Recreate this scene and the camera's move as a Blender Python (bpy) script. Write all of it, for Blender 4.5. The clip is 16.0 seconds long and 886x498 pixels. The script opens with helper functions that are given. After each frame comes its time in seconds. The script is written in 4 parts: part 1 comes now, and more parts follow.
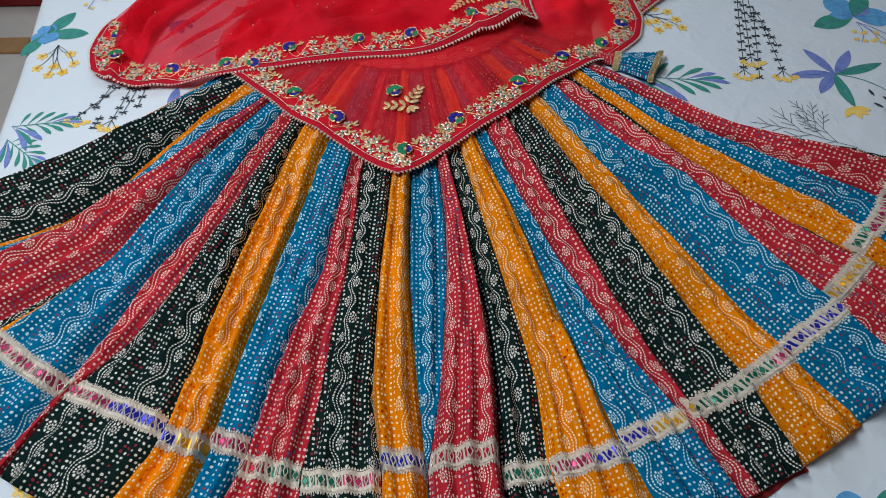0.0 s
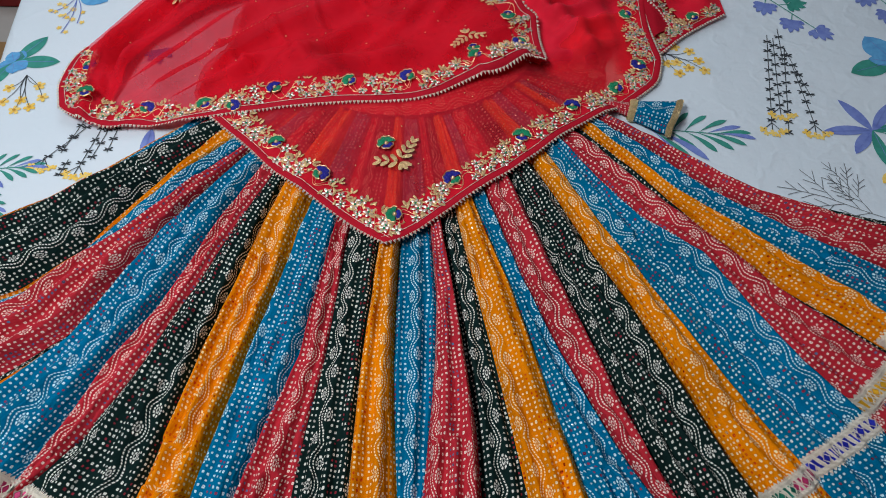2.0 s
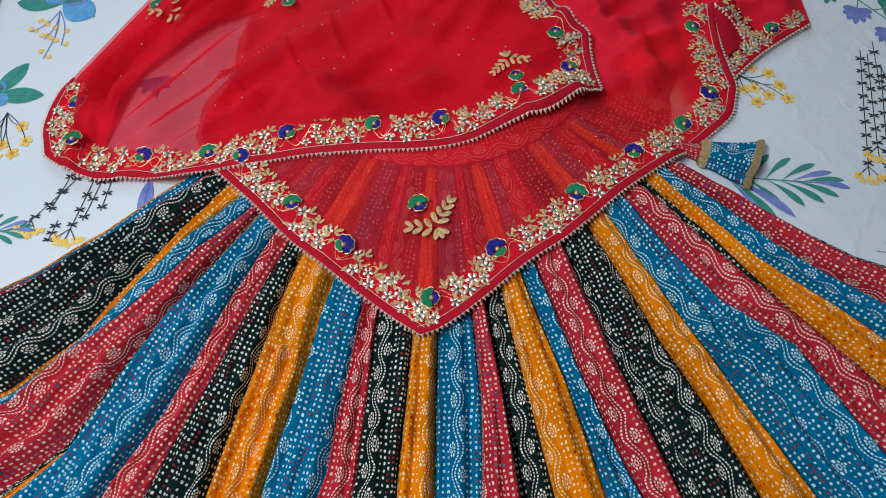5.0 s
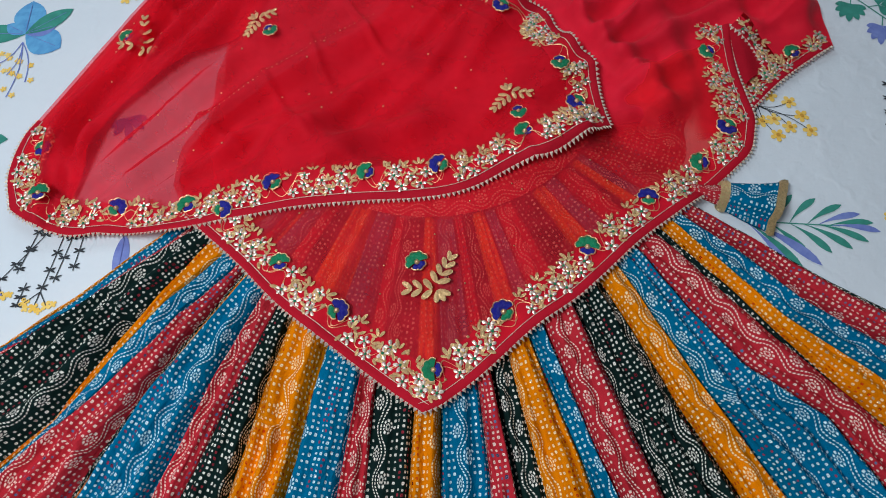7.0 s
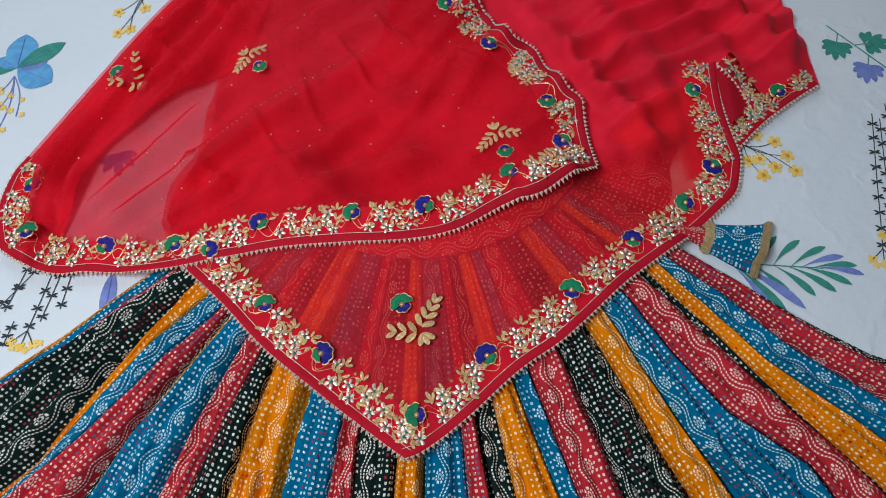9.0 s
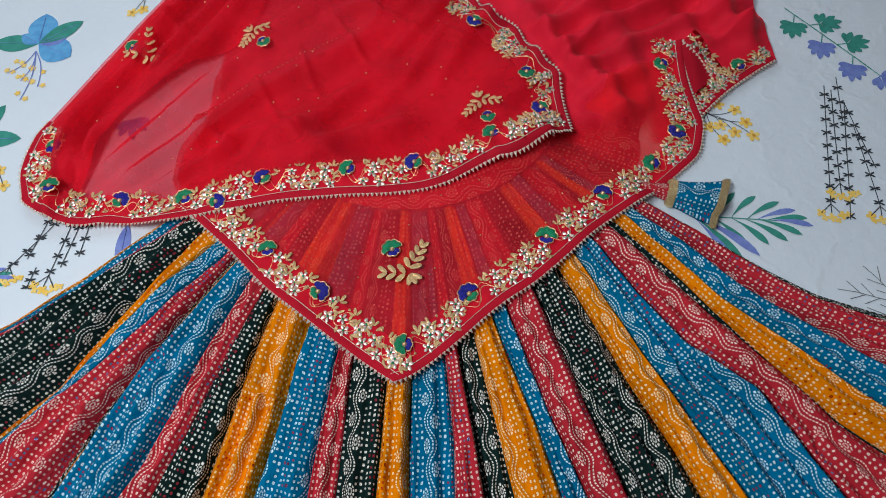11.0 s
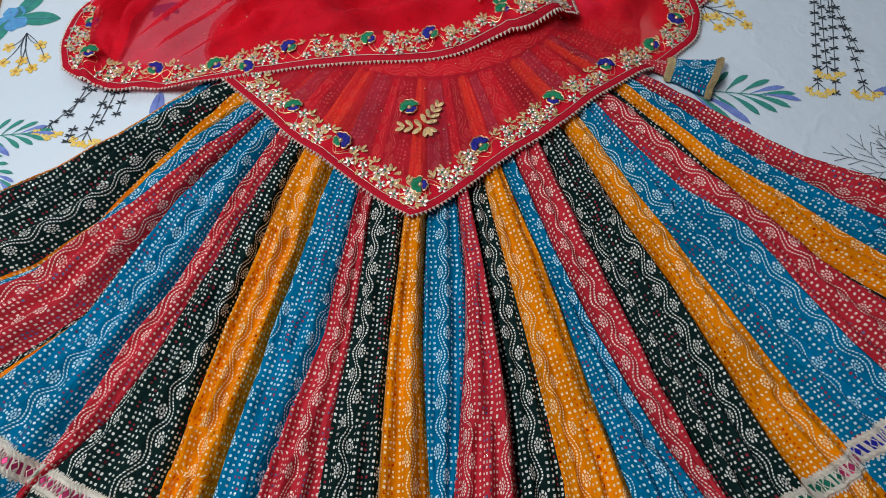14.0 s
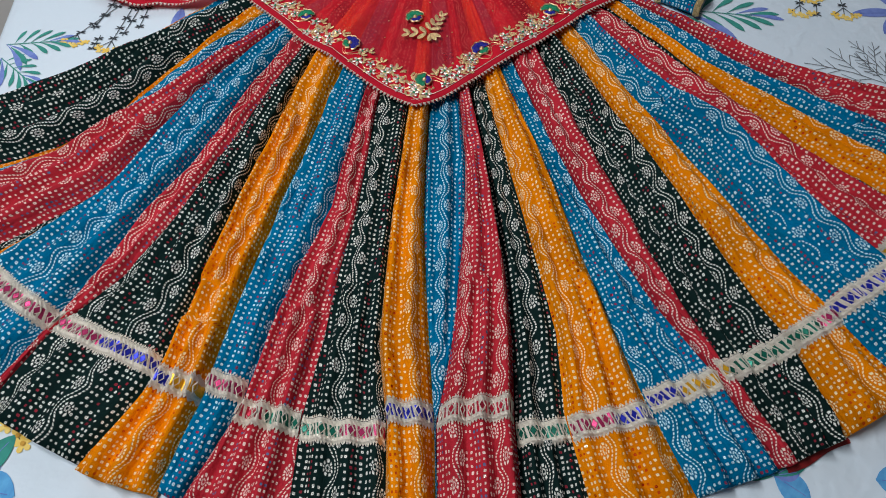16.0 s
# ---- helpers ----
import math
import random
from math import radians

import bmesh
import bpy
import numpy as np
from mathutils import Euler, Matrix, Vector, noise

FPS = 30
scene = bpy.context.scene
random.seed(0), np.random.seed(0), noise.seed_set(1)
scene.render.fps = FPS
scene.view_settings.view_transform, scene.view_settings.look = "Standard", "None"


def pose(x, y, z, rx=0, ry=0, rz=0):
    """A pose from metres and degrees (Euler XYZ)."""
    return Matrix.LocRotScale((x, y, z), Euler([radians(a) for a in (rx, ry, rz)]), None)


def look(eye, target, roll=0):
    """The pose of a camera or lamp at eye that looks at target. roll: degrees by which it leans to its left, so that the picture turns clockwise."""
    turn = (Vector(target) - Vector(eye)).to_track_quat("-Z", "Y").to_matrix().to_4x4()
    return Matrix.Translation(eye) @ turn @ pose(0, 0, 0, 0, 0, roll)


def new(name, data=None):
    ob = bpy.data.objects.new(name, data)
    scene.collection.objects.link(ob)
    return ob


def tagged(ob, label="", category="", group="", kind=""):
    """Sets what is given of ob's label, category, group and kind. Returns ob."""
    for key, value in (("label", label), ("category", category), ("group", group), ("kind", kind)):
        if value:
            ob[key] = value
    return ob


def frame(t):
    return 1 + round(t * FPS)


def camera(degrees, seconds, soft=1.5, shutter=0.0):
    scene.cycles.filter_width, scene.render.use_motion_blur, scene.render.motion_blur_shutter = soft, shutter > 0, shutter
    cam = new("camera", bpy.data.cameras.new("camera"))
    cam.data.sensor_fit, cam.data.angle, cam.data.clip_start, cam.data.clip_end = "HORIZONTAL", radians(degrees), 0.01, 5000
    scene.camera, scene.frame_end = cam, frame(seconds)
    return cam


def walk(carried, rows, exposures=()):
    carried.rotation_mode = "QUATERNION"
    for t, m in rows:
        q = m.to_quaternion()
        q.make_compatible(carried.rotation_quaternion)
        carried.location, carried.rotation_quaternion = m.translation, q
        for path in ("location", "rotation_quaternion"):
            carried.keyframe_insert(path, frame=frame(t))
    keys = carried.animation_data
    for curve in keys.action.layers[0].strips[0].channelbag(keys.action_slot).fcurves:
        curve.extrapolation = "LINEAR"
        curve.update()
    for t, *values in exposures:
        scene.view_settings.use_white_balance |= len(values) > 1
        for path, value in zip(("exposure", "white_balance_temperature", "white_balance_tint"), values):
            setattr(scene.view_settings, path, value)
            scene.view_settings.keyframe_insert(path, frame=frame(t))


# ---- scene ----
cam = camera(68.0, 16.0, soft=1.0)
PATH = [
    (0, (0.008, 0.045, 0.921), (-0.017, 1.181, -0.724), -1.5),
    (0.5, (0.011, 0.081, 0.931), (-0.02, 1.225, -0.71), -2.1),
    (1, (0.016, 0.138, 0.927), (-0.02, 1.268, -0.723), -2.1),
    (1.5, (0.021, 0.188, 0.927), (-0.016, 1.286, -0.745), -1.5),
    (2, (0.035, 0.243, 0.926), (-0.017, 1.317, -0.76), -1.3),
    (2.5, (0.05, 0.29, 0.918), (-0.024, 1.33, -0.789), -1.4),
    (3, (0.058, 0.323, 0.92), (-0.023, 1.328, -0.807), -0.8),
    (3.5, (0.045, 0.361, 0.915), (-0.042, 1.314, -0.841), -1.5),
    (4, (0.018, 0.419, 0.912), (-0.091, 1.347, -0.856), -4.0),
    (4.5, (0.0, 0.467, 0.913), (-0.108, 1.389, -0.859), -4.4),
    (5, (-0.013, 0.509, 0.908), (-0.109, 1.414, -0.872), -4.7),
    (5.2, (-0.017, 0.529, 0.911), (-0.113, 1.417, -0.878), -5.3),
    (7.3, (-0.026, 0.672, 0.892), (-0.101, 1.501, -0.927), -5.5),
    (7.5, (-0.022, 0.686, 0.894), (-0.098, 1.507, -0.928), -6.1),
    (8, (-0.017, 0.698, 0.905), (-0.093, 1.534, -0.91), -6.2),
    (8.2, (-0.015, 0.703, 0.907), (-0.091, 1.547, -0.905), -5.9),
    (10.3, (0.009, 0.626, 0.942), (-0.068, 1.49, -0.86), -4.4),
    (10.5, (0.009, 0.605, 0.945), (-0.062, 1.475, -0.854), -4.0),
    (11, (0.016, 0.568, 0.959), (-0.054, 1.461, -0.829), -4.1),
    (11.5, (0.026, 0.523, 0.945), (-0.052, 1.432, -0.834), -4.8),
    (12, (0.02, 0.479, 0.942), (-0.058, 1.383, -0.84), -3.5),
    (12.5, (0.015, 0.439, 0.944), (-0.052, 1.339, -0.841), -2.7),
    (13, (0.012, 0.41, 0.948), (-0.054, 1.33, -0.827), -3.0),
    (13.5, (0.01, 0.365, 0.922), (-0.054, 1.311, -0.839), -2.8),
    (14, (-0.003, 0.303, 0.908), (-0.068, 1.234, -0.861), -2.5),
    (14.5, (-0.007, 0.226, 0.898), (-0.077, 1.192, -0.853), -2.7),
    (15, (-0.003, 0.168, 0.886), (-0.076, 1.152, -0.853), -2.9),
    (15.5, (0.003, 0.123, 0.86), (-0.078, 1.124, -0.869), -2.7),
    (16, (0.007, 0.072, 0.843), (-0.068, 1.09, -0.877), -1.9),
]
walk(cam, [(t, look(eye, target, roll)) for t, eye, target, roll in PATH])

# ---- light ----
world = bpy.data.worlds.new("room_air")
scene.world = world
world.use_nodes = True
world.node_tree.nodes["Background"].inputs[0].default_value = (0.75, 0.85, 1.0, 1)
world.node_tree.nodes["Background"].inputs[1].default_value = 0.3


def area_lamp(name, eye, target, sx, sy, watts, colour):
    data = bpy.data.lights.new(name, "AREA")
    data.shape, data.size, data.size_y, data.energy, data.color = "RECTANGLE", sx, sy, watts, colour
    ob = new(name, data)
    ob.matrix_world = look(eye, target)
    return ob


# Unseen main lamp, added high on the left; its fitting isn't modelled.
area_lamp("tube_light", (-0.82, 0.50, 1.88), (0.0, 0.85, 0.0), 1.0, 0.14, 34, (0.95, 0.97, 1.0))
# Added fill from the far side; the wall there has no window.
area_lamp("window_light", (-0.7, 2.7, 1.5), (0.0, 0.9, 0.0), 1.4, 1.0, 12, (0.85, 0.91, 1.0))


# ---- node materials ----
class Nodes:
    """Small shorthand for node trees."""

    def __init__(self, name):
        self.mat = bpy.data.materials.new(name)
        self.mat.use_nodes = True
        self.t = self.mat.node_tree
        self.bsdf = self.t.nodes["Principled BSDF"]
        self.out = self.t.nodes["Material Output"]

    def add(self, kind, **settings):
        n = self.t.nodes.new(kind)
        for k, v in settings.items():
            setattr(n, k, v)
        return n

    def put(self, socket, v):
        if isinstance(v, bpy.types.NodeSocket):
            self.t.links.new(v, socket)
        elif isinstance(v, tuple) and len(v) == 3 and socket.type == "RGBA":
            socket.default_value = (*v, 1)
        else:
            socket.default_value = v

    def m(self, op, a, b=0.0, c=0.0):
        n = self.add("ShaderNodeMath", operation=op)
        for s, v in zip(n.inputs, (a, b, c)):
            self.put(s, v)
        return n.outputs[0]

    def mix(self, f, a, b, blend="MIX"):
        n = self.add("ShaderNodeMix", data_type="RGBA", blend_type=blend)
        self.put(n.inputs[0], f), self.put(n.inputs[6], a), self.put(n.inputs[7], b)
        return n.outputs[2]

    def ramp(self, v, lo, hi, a=0.0, b=1.0):
        n = self.add("ShaderNodeMapRange", interpolation_type="SMOOTHSTEP")
        for s, x in zip(n.inputs, (v, lo, hi, a, b)):
            self.put(s, x)
        return n.outputs[0]

    def noise(self, vec, scale, detail=3.0, rough=0.55):
        n = self.add("ShaderNodeTexNoise")
        self.put(n.inputs["Vector"], vec)
        n.inputs["Scale"].default_value, n.inputs["Detail"].default_value, n.inputs["Roughness"].default_value = scale, detail, rough
        return n.outputs["Fac"]

    def white(self, x, y):
        c = self.add("ShaderNodeCombineXYZ")
        self.put(c.inputs[0], x), self.put(c.inputs[1], y)
        n = self.add("ShaderNodeTexWhiteNoise", noise_dimensions="2D")
        self.put(n.inputs["Vector"], c.outputs[0])
        return n.outputs["Value"]

    def place(self):
        return self.add("ShaderNodeNewGeometry").outputs["Position"]

    def bump(self, height, strength, distance=0.001):
        n = self.add("ShaderNodeBump")
        n.inputs["Strength"].default_value, n.inputs["Distance"].default_value = strength, distance
        self.put(n.inputs["Height"], height)
        self.put(self.bsdf.inputs["Normal"], n.outputs[0])

    def surf(self, colour, rough, metal=0.0, **more):
        self.put(self.bsdf.inputs["Base Color"], colour)
        self.put(self.bsdf.inputs["Roughness"], rough)
        self.put(self.bsdf.inputs["Metallic"], metal)
        for k, v in more.items():
            self.put(self.bsdf.inputs[k.replace("_", " ")], v)
        return self.mat


def plain(name, colour, rough=0.6, metal=0.0, scale=40.0, vary=0.25, bump=0.2, depth=0.001, gloss=0.3):
    """A surface with grain at two scales, and a little difference from piece to piece."""
    n = Nodes(name)
    p = n.place()
    a, b = n.noise(p, scale), n.noise(p, scale * 9, 2.0)
    rnd = n.add("ShaderNodeObjectInfo").outputs["Random"]
    k = n.m("ADD", n.m("MULTIPLY", n.m("SUBTRACT", a, 0.5), vary * 2), n.m("MULTIPLY", n.m("SUBTRACT", rnd, 0.5), vary))
    val = n.m("ADD", k, 1.0)
    col = n.add("ShaderNodeVectorMath", operation="SCALE")
    col.inputs[0].default_value = colour
    n.put(col.inputs["Scale"], val)
    n.bump(n.m("ADD", a, b), bump, depth)
    return n.surf(col.outputs[0], n.ramp(b, 0.2, 0.8, rough * 0.85, min(1.0, rough * 1.15)), metal, Specular_IOR_Level=gloss)


def tie_dye(name, ground, accent, dot=(0.80, 0.76, 0.68), fine_scale=1.14):
    """Printed tie-dye cotton: rows of little square rings, wavy dotted lines and rosettes. The UV map is in metres."""
    n = Nodes(name)
    uvn = n.add("ShaderNodeUVMap").outputs[0]
    sep = n.add("ShaderNodeSeparateXYZ")
    n.put(sep.inputs[0], uvn)
    wob = n.m("MULTIPLY", n.m("SUBTRACT", n.noise(uvn, 38.0, 2.0), 0.5), 0.007)
    wob2 = n.m("MULTIPLY", n.m("SUBTRACT", n.noise(uvn, 61.0, 2.0), 0.5), 0.006)
    u, v = n.m("MULTIPLY", n.m("ADD", sep.outputs[0], wob), fine_scale), n.m("MULTIPLY", n.m("ADD", sep.outputs[1], wob2), fine_scale)
    repeat = 0.090
    uu = n.m("MULTIPLY", n.m("FRACT", n.m("DIVIDE", u, repeat)), repeat)
    turn = n.m("FLOOR", n.m("DIVIDE", u, repeat))

    def square(du, dv, r1, r2, half):
        """A soft little square ring, a bit out of place and out of size."""
        a = n.m("ADD", du, n.m("MULTIPLY", n.m("SUBTRACT", r1, 0.5), 0.0010))
        c = n.m("ADD", dv, n.m("MULTIPLY", n.m("SUBTRACT", r2, 0.5), 0.0012))
        far = n.m("POWER", n.m("ADD", n.m("POWER", n.m("ABSOLUTE", n.m("MULTIPLY", a, 1000.0)), 4.0), n.m("POWER", n.m("ABSOLUTE", n.m("MULTIPLY", c, 1000.0)), 4.0)), 0.25)
        size = n.m("ADD", half * 1000, n.m("MULTIPLY", n.m("SUBTRACT", r2, 0.5), 0.7))
        return n.m("MULTIPLY", n.ramp(n.m("SUBTRACT", size, far), -0.40, 0.60), n.ramp(far, 0.35, 1.0, 0.5, 1.0))

    # single rows of dots on both sides of a dense band of three rows
    pv = n.m("DIVIDE", v, 0.0098)
    row = n.m("FLOOR", pv)
    dv = n.m("MULTIPLY", n.m("SUBTRACT", n.m("FRACT", pv), 0.5), 0.0098)
    s1, s2 = n.white(row, turn), n.white(n.m("ADD", row, 51.0), turn)
    side_dots = n.m("MULTIPLY", square(n.m("SUBTRACT", n.m("ABSOLUTE", n.m("SUBTRACT", uu, 0.0675)), 0.0190), dv, s1, s2, 0.0018), n.m("GREATER_THAN", s2, 0.12))
    single = n.m("MAXIMUM", square(n.m("SUBTRACT", uu, 0.0050), dv, s1, s2, 0.0020), square(n.m("SUBTRACT", uu, 0.0405), dv, s2, s1, 0.0020))
    qu, qv = n.m("DIVIDE", n.m("SUBTRACT", uu, 0.0112), 0.0076), n.m("DIVIDE", v, 0.0080)
    iu, iv = n.m("FLOOR", qu), n.m("FLOOR", qv)
    w1, w2 = n.white(n.m("ADD", iu, n.m("MULTIPLY", turn, 7.0)), iv), n.white(iv, n.m("ADD", iu, 37.0))
    du = n.m("MULTIPLY", n.m("SUBTRACT", n.m("FRACT", qu), 0.5), 0.0076)
    dw = n.m("MULTIPLY", n.m("SUBTRACT", n.m("FRACT", qv), 0.5), 0.0080)
    within = n.m("MULTIPLY", n.m("GREATER_THAN", uu, 0.0112), n.m("LESS_THAN", uu, 0.0340))
    dense = n.m("MULTIPLY", n.m("MULTIPLY", square(du, dw, w1, w2, 0.0019), within), n.m("GREATER_THAN", w2, 0.08))
    squares = n.m("MAXIMUM", n.m("MAXIMUM", single, side_dots), dense)
    # a winding pair of dotted lines with rosettes in its bends
    length = 0.074
    wave_at = n.m("SINE", n.m("MULTIPLY", v, 2 * math.pi / length))
    c = n.m("SUBTRACT", n.m("SUBTRACT", uu, 0.0675), n.m("MULTIPLY", wave_at, 0.0072))
    d = n.m("ABSOLUTE", n.m("SUBTRACT", n.m("ABSOLUTE", c), 0.0034))
    step = n.m("ABSOLUTE", n.m("SUBTRACT", n.m("FRACT", n.m("DIVIDE", v, 0.0047)), 0.5))
    line = n.m("MULTIPLY", n.ramp(d, 0.0008, 0.0017, 1.0, 0.0), n.ramp(step, 0.22, 0.40, 1.0, 0.05))
    beat = n.m("DIVIDE", v, length / 2)
    vv = n.m("MULTIPLY", n.m("SUBTRACT", n.m("FRACT", beat), 0.5), length / 2)
    swing = n.m("SUBTRACT", n.m("MULTIPLY", n.m("GREATER_THAN", wave_at, 0.0), 2.0), 1.0)
    e = n.m("ADD", n.m("SUBTRACT", uu, 0.0675), n.m("MULTIPLY", swing, 0.0085))
    rho = n.m("SQRT", n.m("ADD", n.m("MULTIPLY", e, e), n.m("MULTIPLY", n.m("MULTIPLY", vv, vv), 0.42)))
    ang = n.m("ABSOLUTE", n.m("SUBTRACT", n.m("FRACT", n.m("MULTIPLY", n.m("ARCTAN2", e, vv), 9 / (2 * math.pi))), 0.5))
    ring = n.m("MULTIPLY", n.ramp(n.m("ABSOLUTE", n.m("SUBTRACT", rho, 0.0062)), 0.0008, 0.0017, 1.0, 0.0), n.ramp(ang, 0.22, 0.40, 1.0, 0.0))
    inner = n.m("MULTIPLY", n.ramp(n.m("ABSOLUTE", n.m("SUBTRACT", rho, 0.0026)), 0.0006, 0.0013, 0.9, 0.0), n.ramp(ang, 0.2, 0.42, 1.0, 0.2))
    wave = n.m("MULTIPLY", n.m("MAXIMUM", line, n.m("MAXIMUM", ring, inner)), n.m("GREATER_THAN", uu, 0.0450))
    mask = n.m("MULTIPLY", n.m("MINIMUM", n.m("ADD", squares, wave), 1.0), 1.0)
    worn = n.ramp(n.noise(uvn, 210.0, 2.0), 0.25, 0.55, 0.56, 1.0)
    mask = n.m("MULTIPLY", mask, worn)
    tint = n.mix(n.m("MULTIPLY", n.m("GREATER_THAN", w1, 0.72), within), dot, accent)
    big = n.ramp(n.noise(n.place(), 11.0), 0.25, 0.75, 0.82, 1.15)
    fine = n.ramp(n.noise(uvn, 900.0, 1.0), 0.3, 0.7, 0.88, 1.1)
    base = n.add("ShaderNodeVectorMath", operation="SCALE")
    base.inputs[0].default_value = ground
    n.put(base.inputs["Scale"], n.m("MULTIPLY", big, fine))
    foil = n.m("MULTIPLY", n.m("GREATER_THAN", w2, 0.93), squares)
    stretch = n.add("ShaderNodeVectorMath", operation="MULTIPLY")
    n.put(stretch.inputs[0], uvn)
    stretch.inputs[1].default_value = (1.0, 0.22, 1.0)
    crinkle = n.m("ADD", n.m("ADD", n.noise(uvn, 130.0, 3.0), n.m("MULTIPLY", n.noise(stretch.outputs[0], 140.0, 2.0), 1.3)), n.m("MULTIPLY", n.noise(uvn, 1200.0, 1.0), 0.2))
    n.bump(n.m("ADD", crinkle, n.m("MULTIPLY", mask, 0.25)), 0.85, 0.0028)
    return n.surf(n.mix(mask, base.outputs[0], tint), n.m("SUBTRACT", 0.62, n.m("MULTIPLY", foil, 0.42)), n.m("MULTIPLY", foil, 0.85),
                  Specular_IOR_Level=0.006)


def chiffon(name, cover, through_colour, colour=(0.86, 0.014, 0.044), gathered=False):
    """Sheer red cloth: threads that catch the light, and gaps between them."""
    n = Nodes(name)
    p = n.place()
    n.put(n.bsdf.inputs["Base Color"], n.mix(n.ramp(n.noise(p, 9.0), 0.3, 0.7), tuple(k * 0.86 for k in colour), tuple(k * 1.1 for k in colour)))
    n.bsdf.inputs["Roughness"].default_value = 0.6
    n.bsdf.inputs["Specular IOR Level"].default_value = 0.12
    n.bsdf.inputs["Sheen Weight"].default_value = 0.12
    n.bsdf.inputs["Sheen Tint"].default_value = (1.0, 0.35, 0.4, 1)
    n.bump(n.m("ADD", n.noise(p, 34.0), n.m("MULTIPLY", n.noise(p, 1500.0, 1.0), 0.2)), 0.5, 0.004)
    glow = n.add("ShaderNodeBsdfTranslucent")
    n.put(glow.inputs[0], colour)
    cloth = n.add("ShaderNodeMixShader")
    n.put(cloth.inputs[0], 0.15), n.put(cloth.inputs[1], n.bsdf.outputs[0]), n.put(cloth.inputs[2], glow.outputs[0])
    clear = n.add("ShaderNodeBsdfTransparent")
    how_much = n.ramp(n.noise(p, 24.0), 0.3, 0.7, cover - 0.05, cover + 0.05)
    if gathered:
        gather = n.add("ShaderNodeAttribute", attribute_name="gather").outputs["Fac"]
        how_much = n.m("MULTIPLY", how_much, gather)
        n.put(clear.inputs[0], n.mix(gather, (1.0, 1.0, 1.0), through_colour))
    else:
        n.put(clear.inputs[0], through_colour)
    both = n.add("ShaderNodeMixShader")
    n.put(both.inputs[0], how_much)
    n.put(both.inputs[1], clear.outputs[0]), n.put(both.inputs[2], cloth.outputs[0])
    n.put(n.out.inputs[0], both.outputs[0])
    return n.mat


M_PRINT = [tie_dye("orange_tie_dye", (0.72, 0.205, 0.002), (0.5, 0.03, 0.01), (0.95, 0.78, 0.45)),
           tie_dye("blue_tie_dye", (0.0002, 0.136, 0.285), (0.34, 0.02, 0.05), (0.60, 0.86, 0.94)),
           tie_dye("red_tie_dye", (0.45, 0.024, 0.038), (0.04, 0.20, 0.38), (0.93, 0.76, 0.68)),
           tie_dye("black_tie_dye", (0.006, 0.018, 0.017), (0.32, 0.03, 0.05), (0.84, 0.84, 0.78))]
M_SHEER = chiffon("red_chiffon", 0.44, (1.0, 0.52, 0.46), (0.95, 0.024, 0.050))
M_SHEER_TOP = chiffon("red_chiffon_folded", 0.44, (1.0, 0.50, 0.54))
M_SOLID = chiffon("red_chiffon_doubled", 0.90, (1.0, 0.3, 0.3), gathered=True)
M_GROUND = chiffon("red_border_cloth", 0.60, (1.0, 0.40, 0.40))
M_EDGE = plain("red_edge_cloth", (0.42, 0.009, 0.024), 0.7, 0, 60, 0.12, 0.2, 0.001, 0.05)
M_GOLD = plain("gold_sequin", (0.74, 0.52, 0.26), 0.33, 0.58, 300, 0.30, 0.8, 0.0010)
M_SILVER = plain("silver_sequin", (0.82, 0.70, 0.61), 0.24, 0.60, 300, 0.2, 0.4, 0.0006)
M_GOLD_LACE = plain("gold_lace", (0.95, 0.72, 0.36), 0.30, 0.35, 260, 0.35, 1.0, 0.004)
M_WIRE = plain("gold_wire", (0.80, 0.52, 0.30), 0.35, 0.8, 400, 0.2, 0.4, 0.0005)
M_LACE = plain("silver_lace", (0.84, 0.78, 0.67), 0.32, 0.22, 500, 0.25, 0.8, 0.0012)
M_BLUE_THREAD = plain("blue_thread", (0.010, 0.012, 0.26), 0.42, 0, 500, 0.25, 0.7, 0.001)
M_GREEN_THREAD = plain("green_thread", (0.004, 0.22, 0.10), 0.42, 0, 500, 0.25, 0.7, 0.001)
M_FOIL = {"pink": plain("pink_foil", (0.42, 0.03, 0.12), 0.3, 0.4, 200), "green": plain("green_foil", (0.01, 0.15, 0.10), 0.3, 0.4, 200),
          "blue": plain("blue_foil", (0.02, 0.03, 0.42), 0.3, 0.4, 200), "yellow": plain("yellow_foil", (0.75, 0.40, 0.02), 0.3, 0.4, 200),
          "red": plain("red_foil", (0.45, 0.02, 0.05), 0.3, 0.4, 200)}
M_WALL = plain("wall_paint", (0.40, 0.40, 0.41), 0.8, 0, 6, 0.06)
M_TILE = plain("floor_tile", (0.50, 0.48, 0.45), 0.35, 0, 8, 0.15)
M_WOOD = plain("brown_wood", (0.40, 0.24, 0.11), 0.5, 0, 30, 0.3)
M_DARK = plain("dark_red_plastic", (0.22, 0.012, 0.012), 0.5, 0, 30, 0.2)
M_GREY = plain("dark_grey_cloth", (0.05, 0.05, 0.06), 0.7, 0, 30, 0.2)


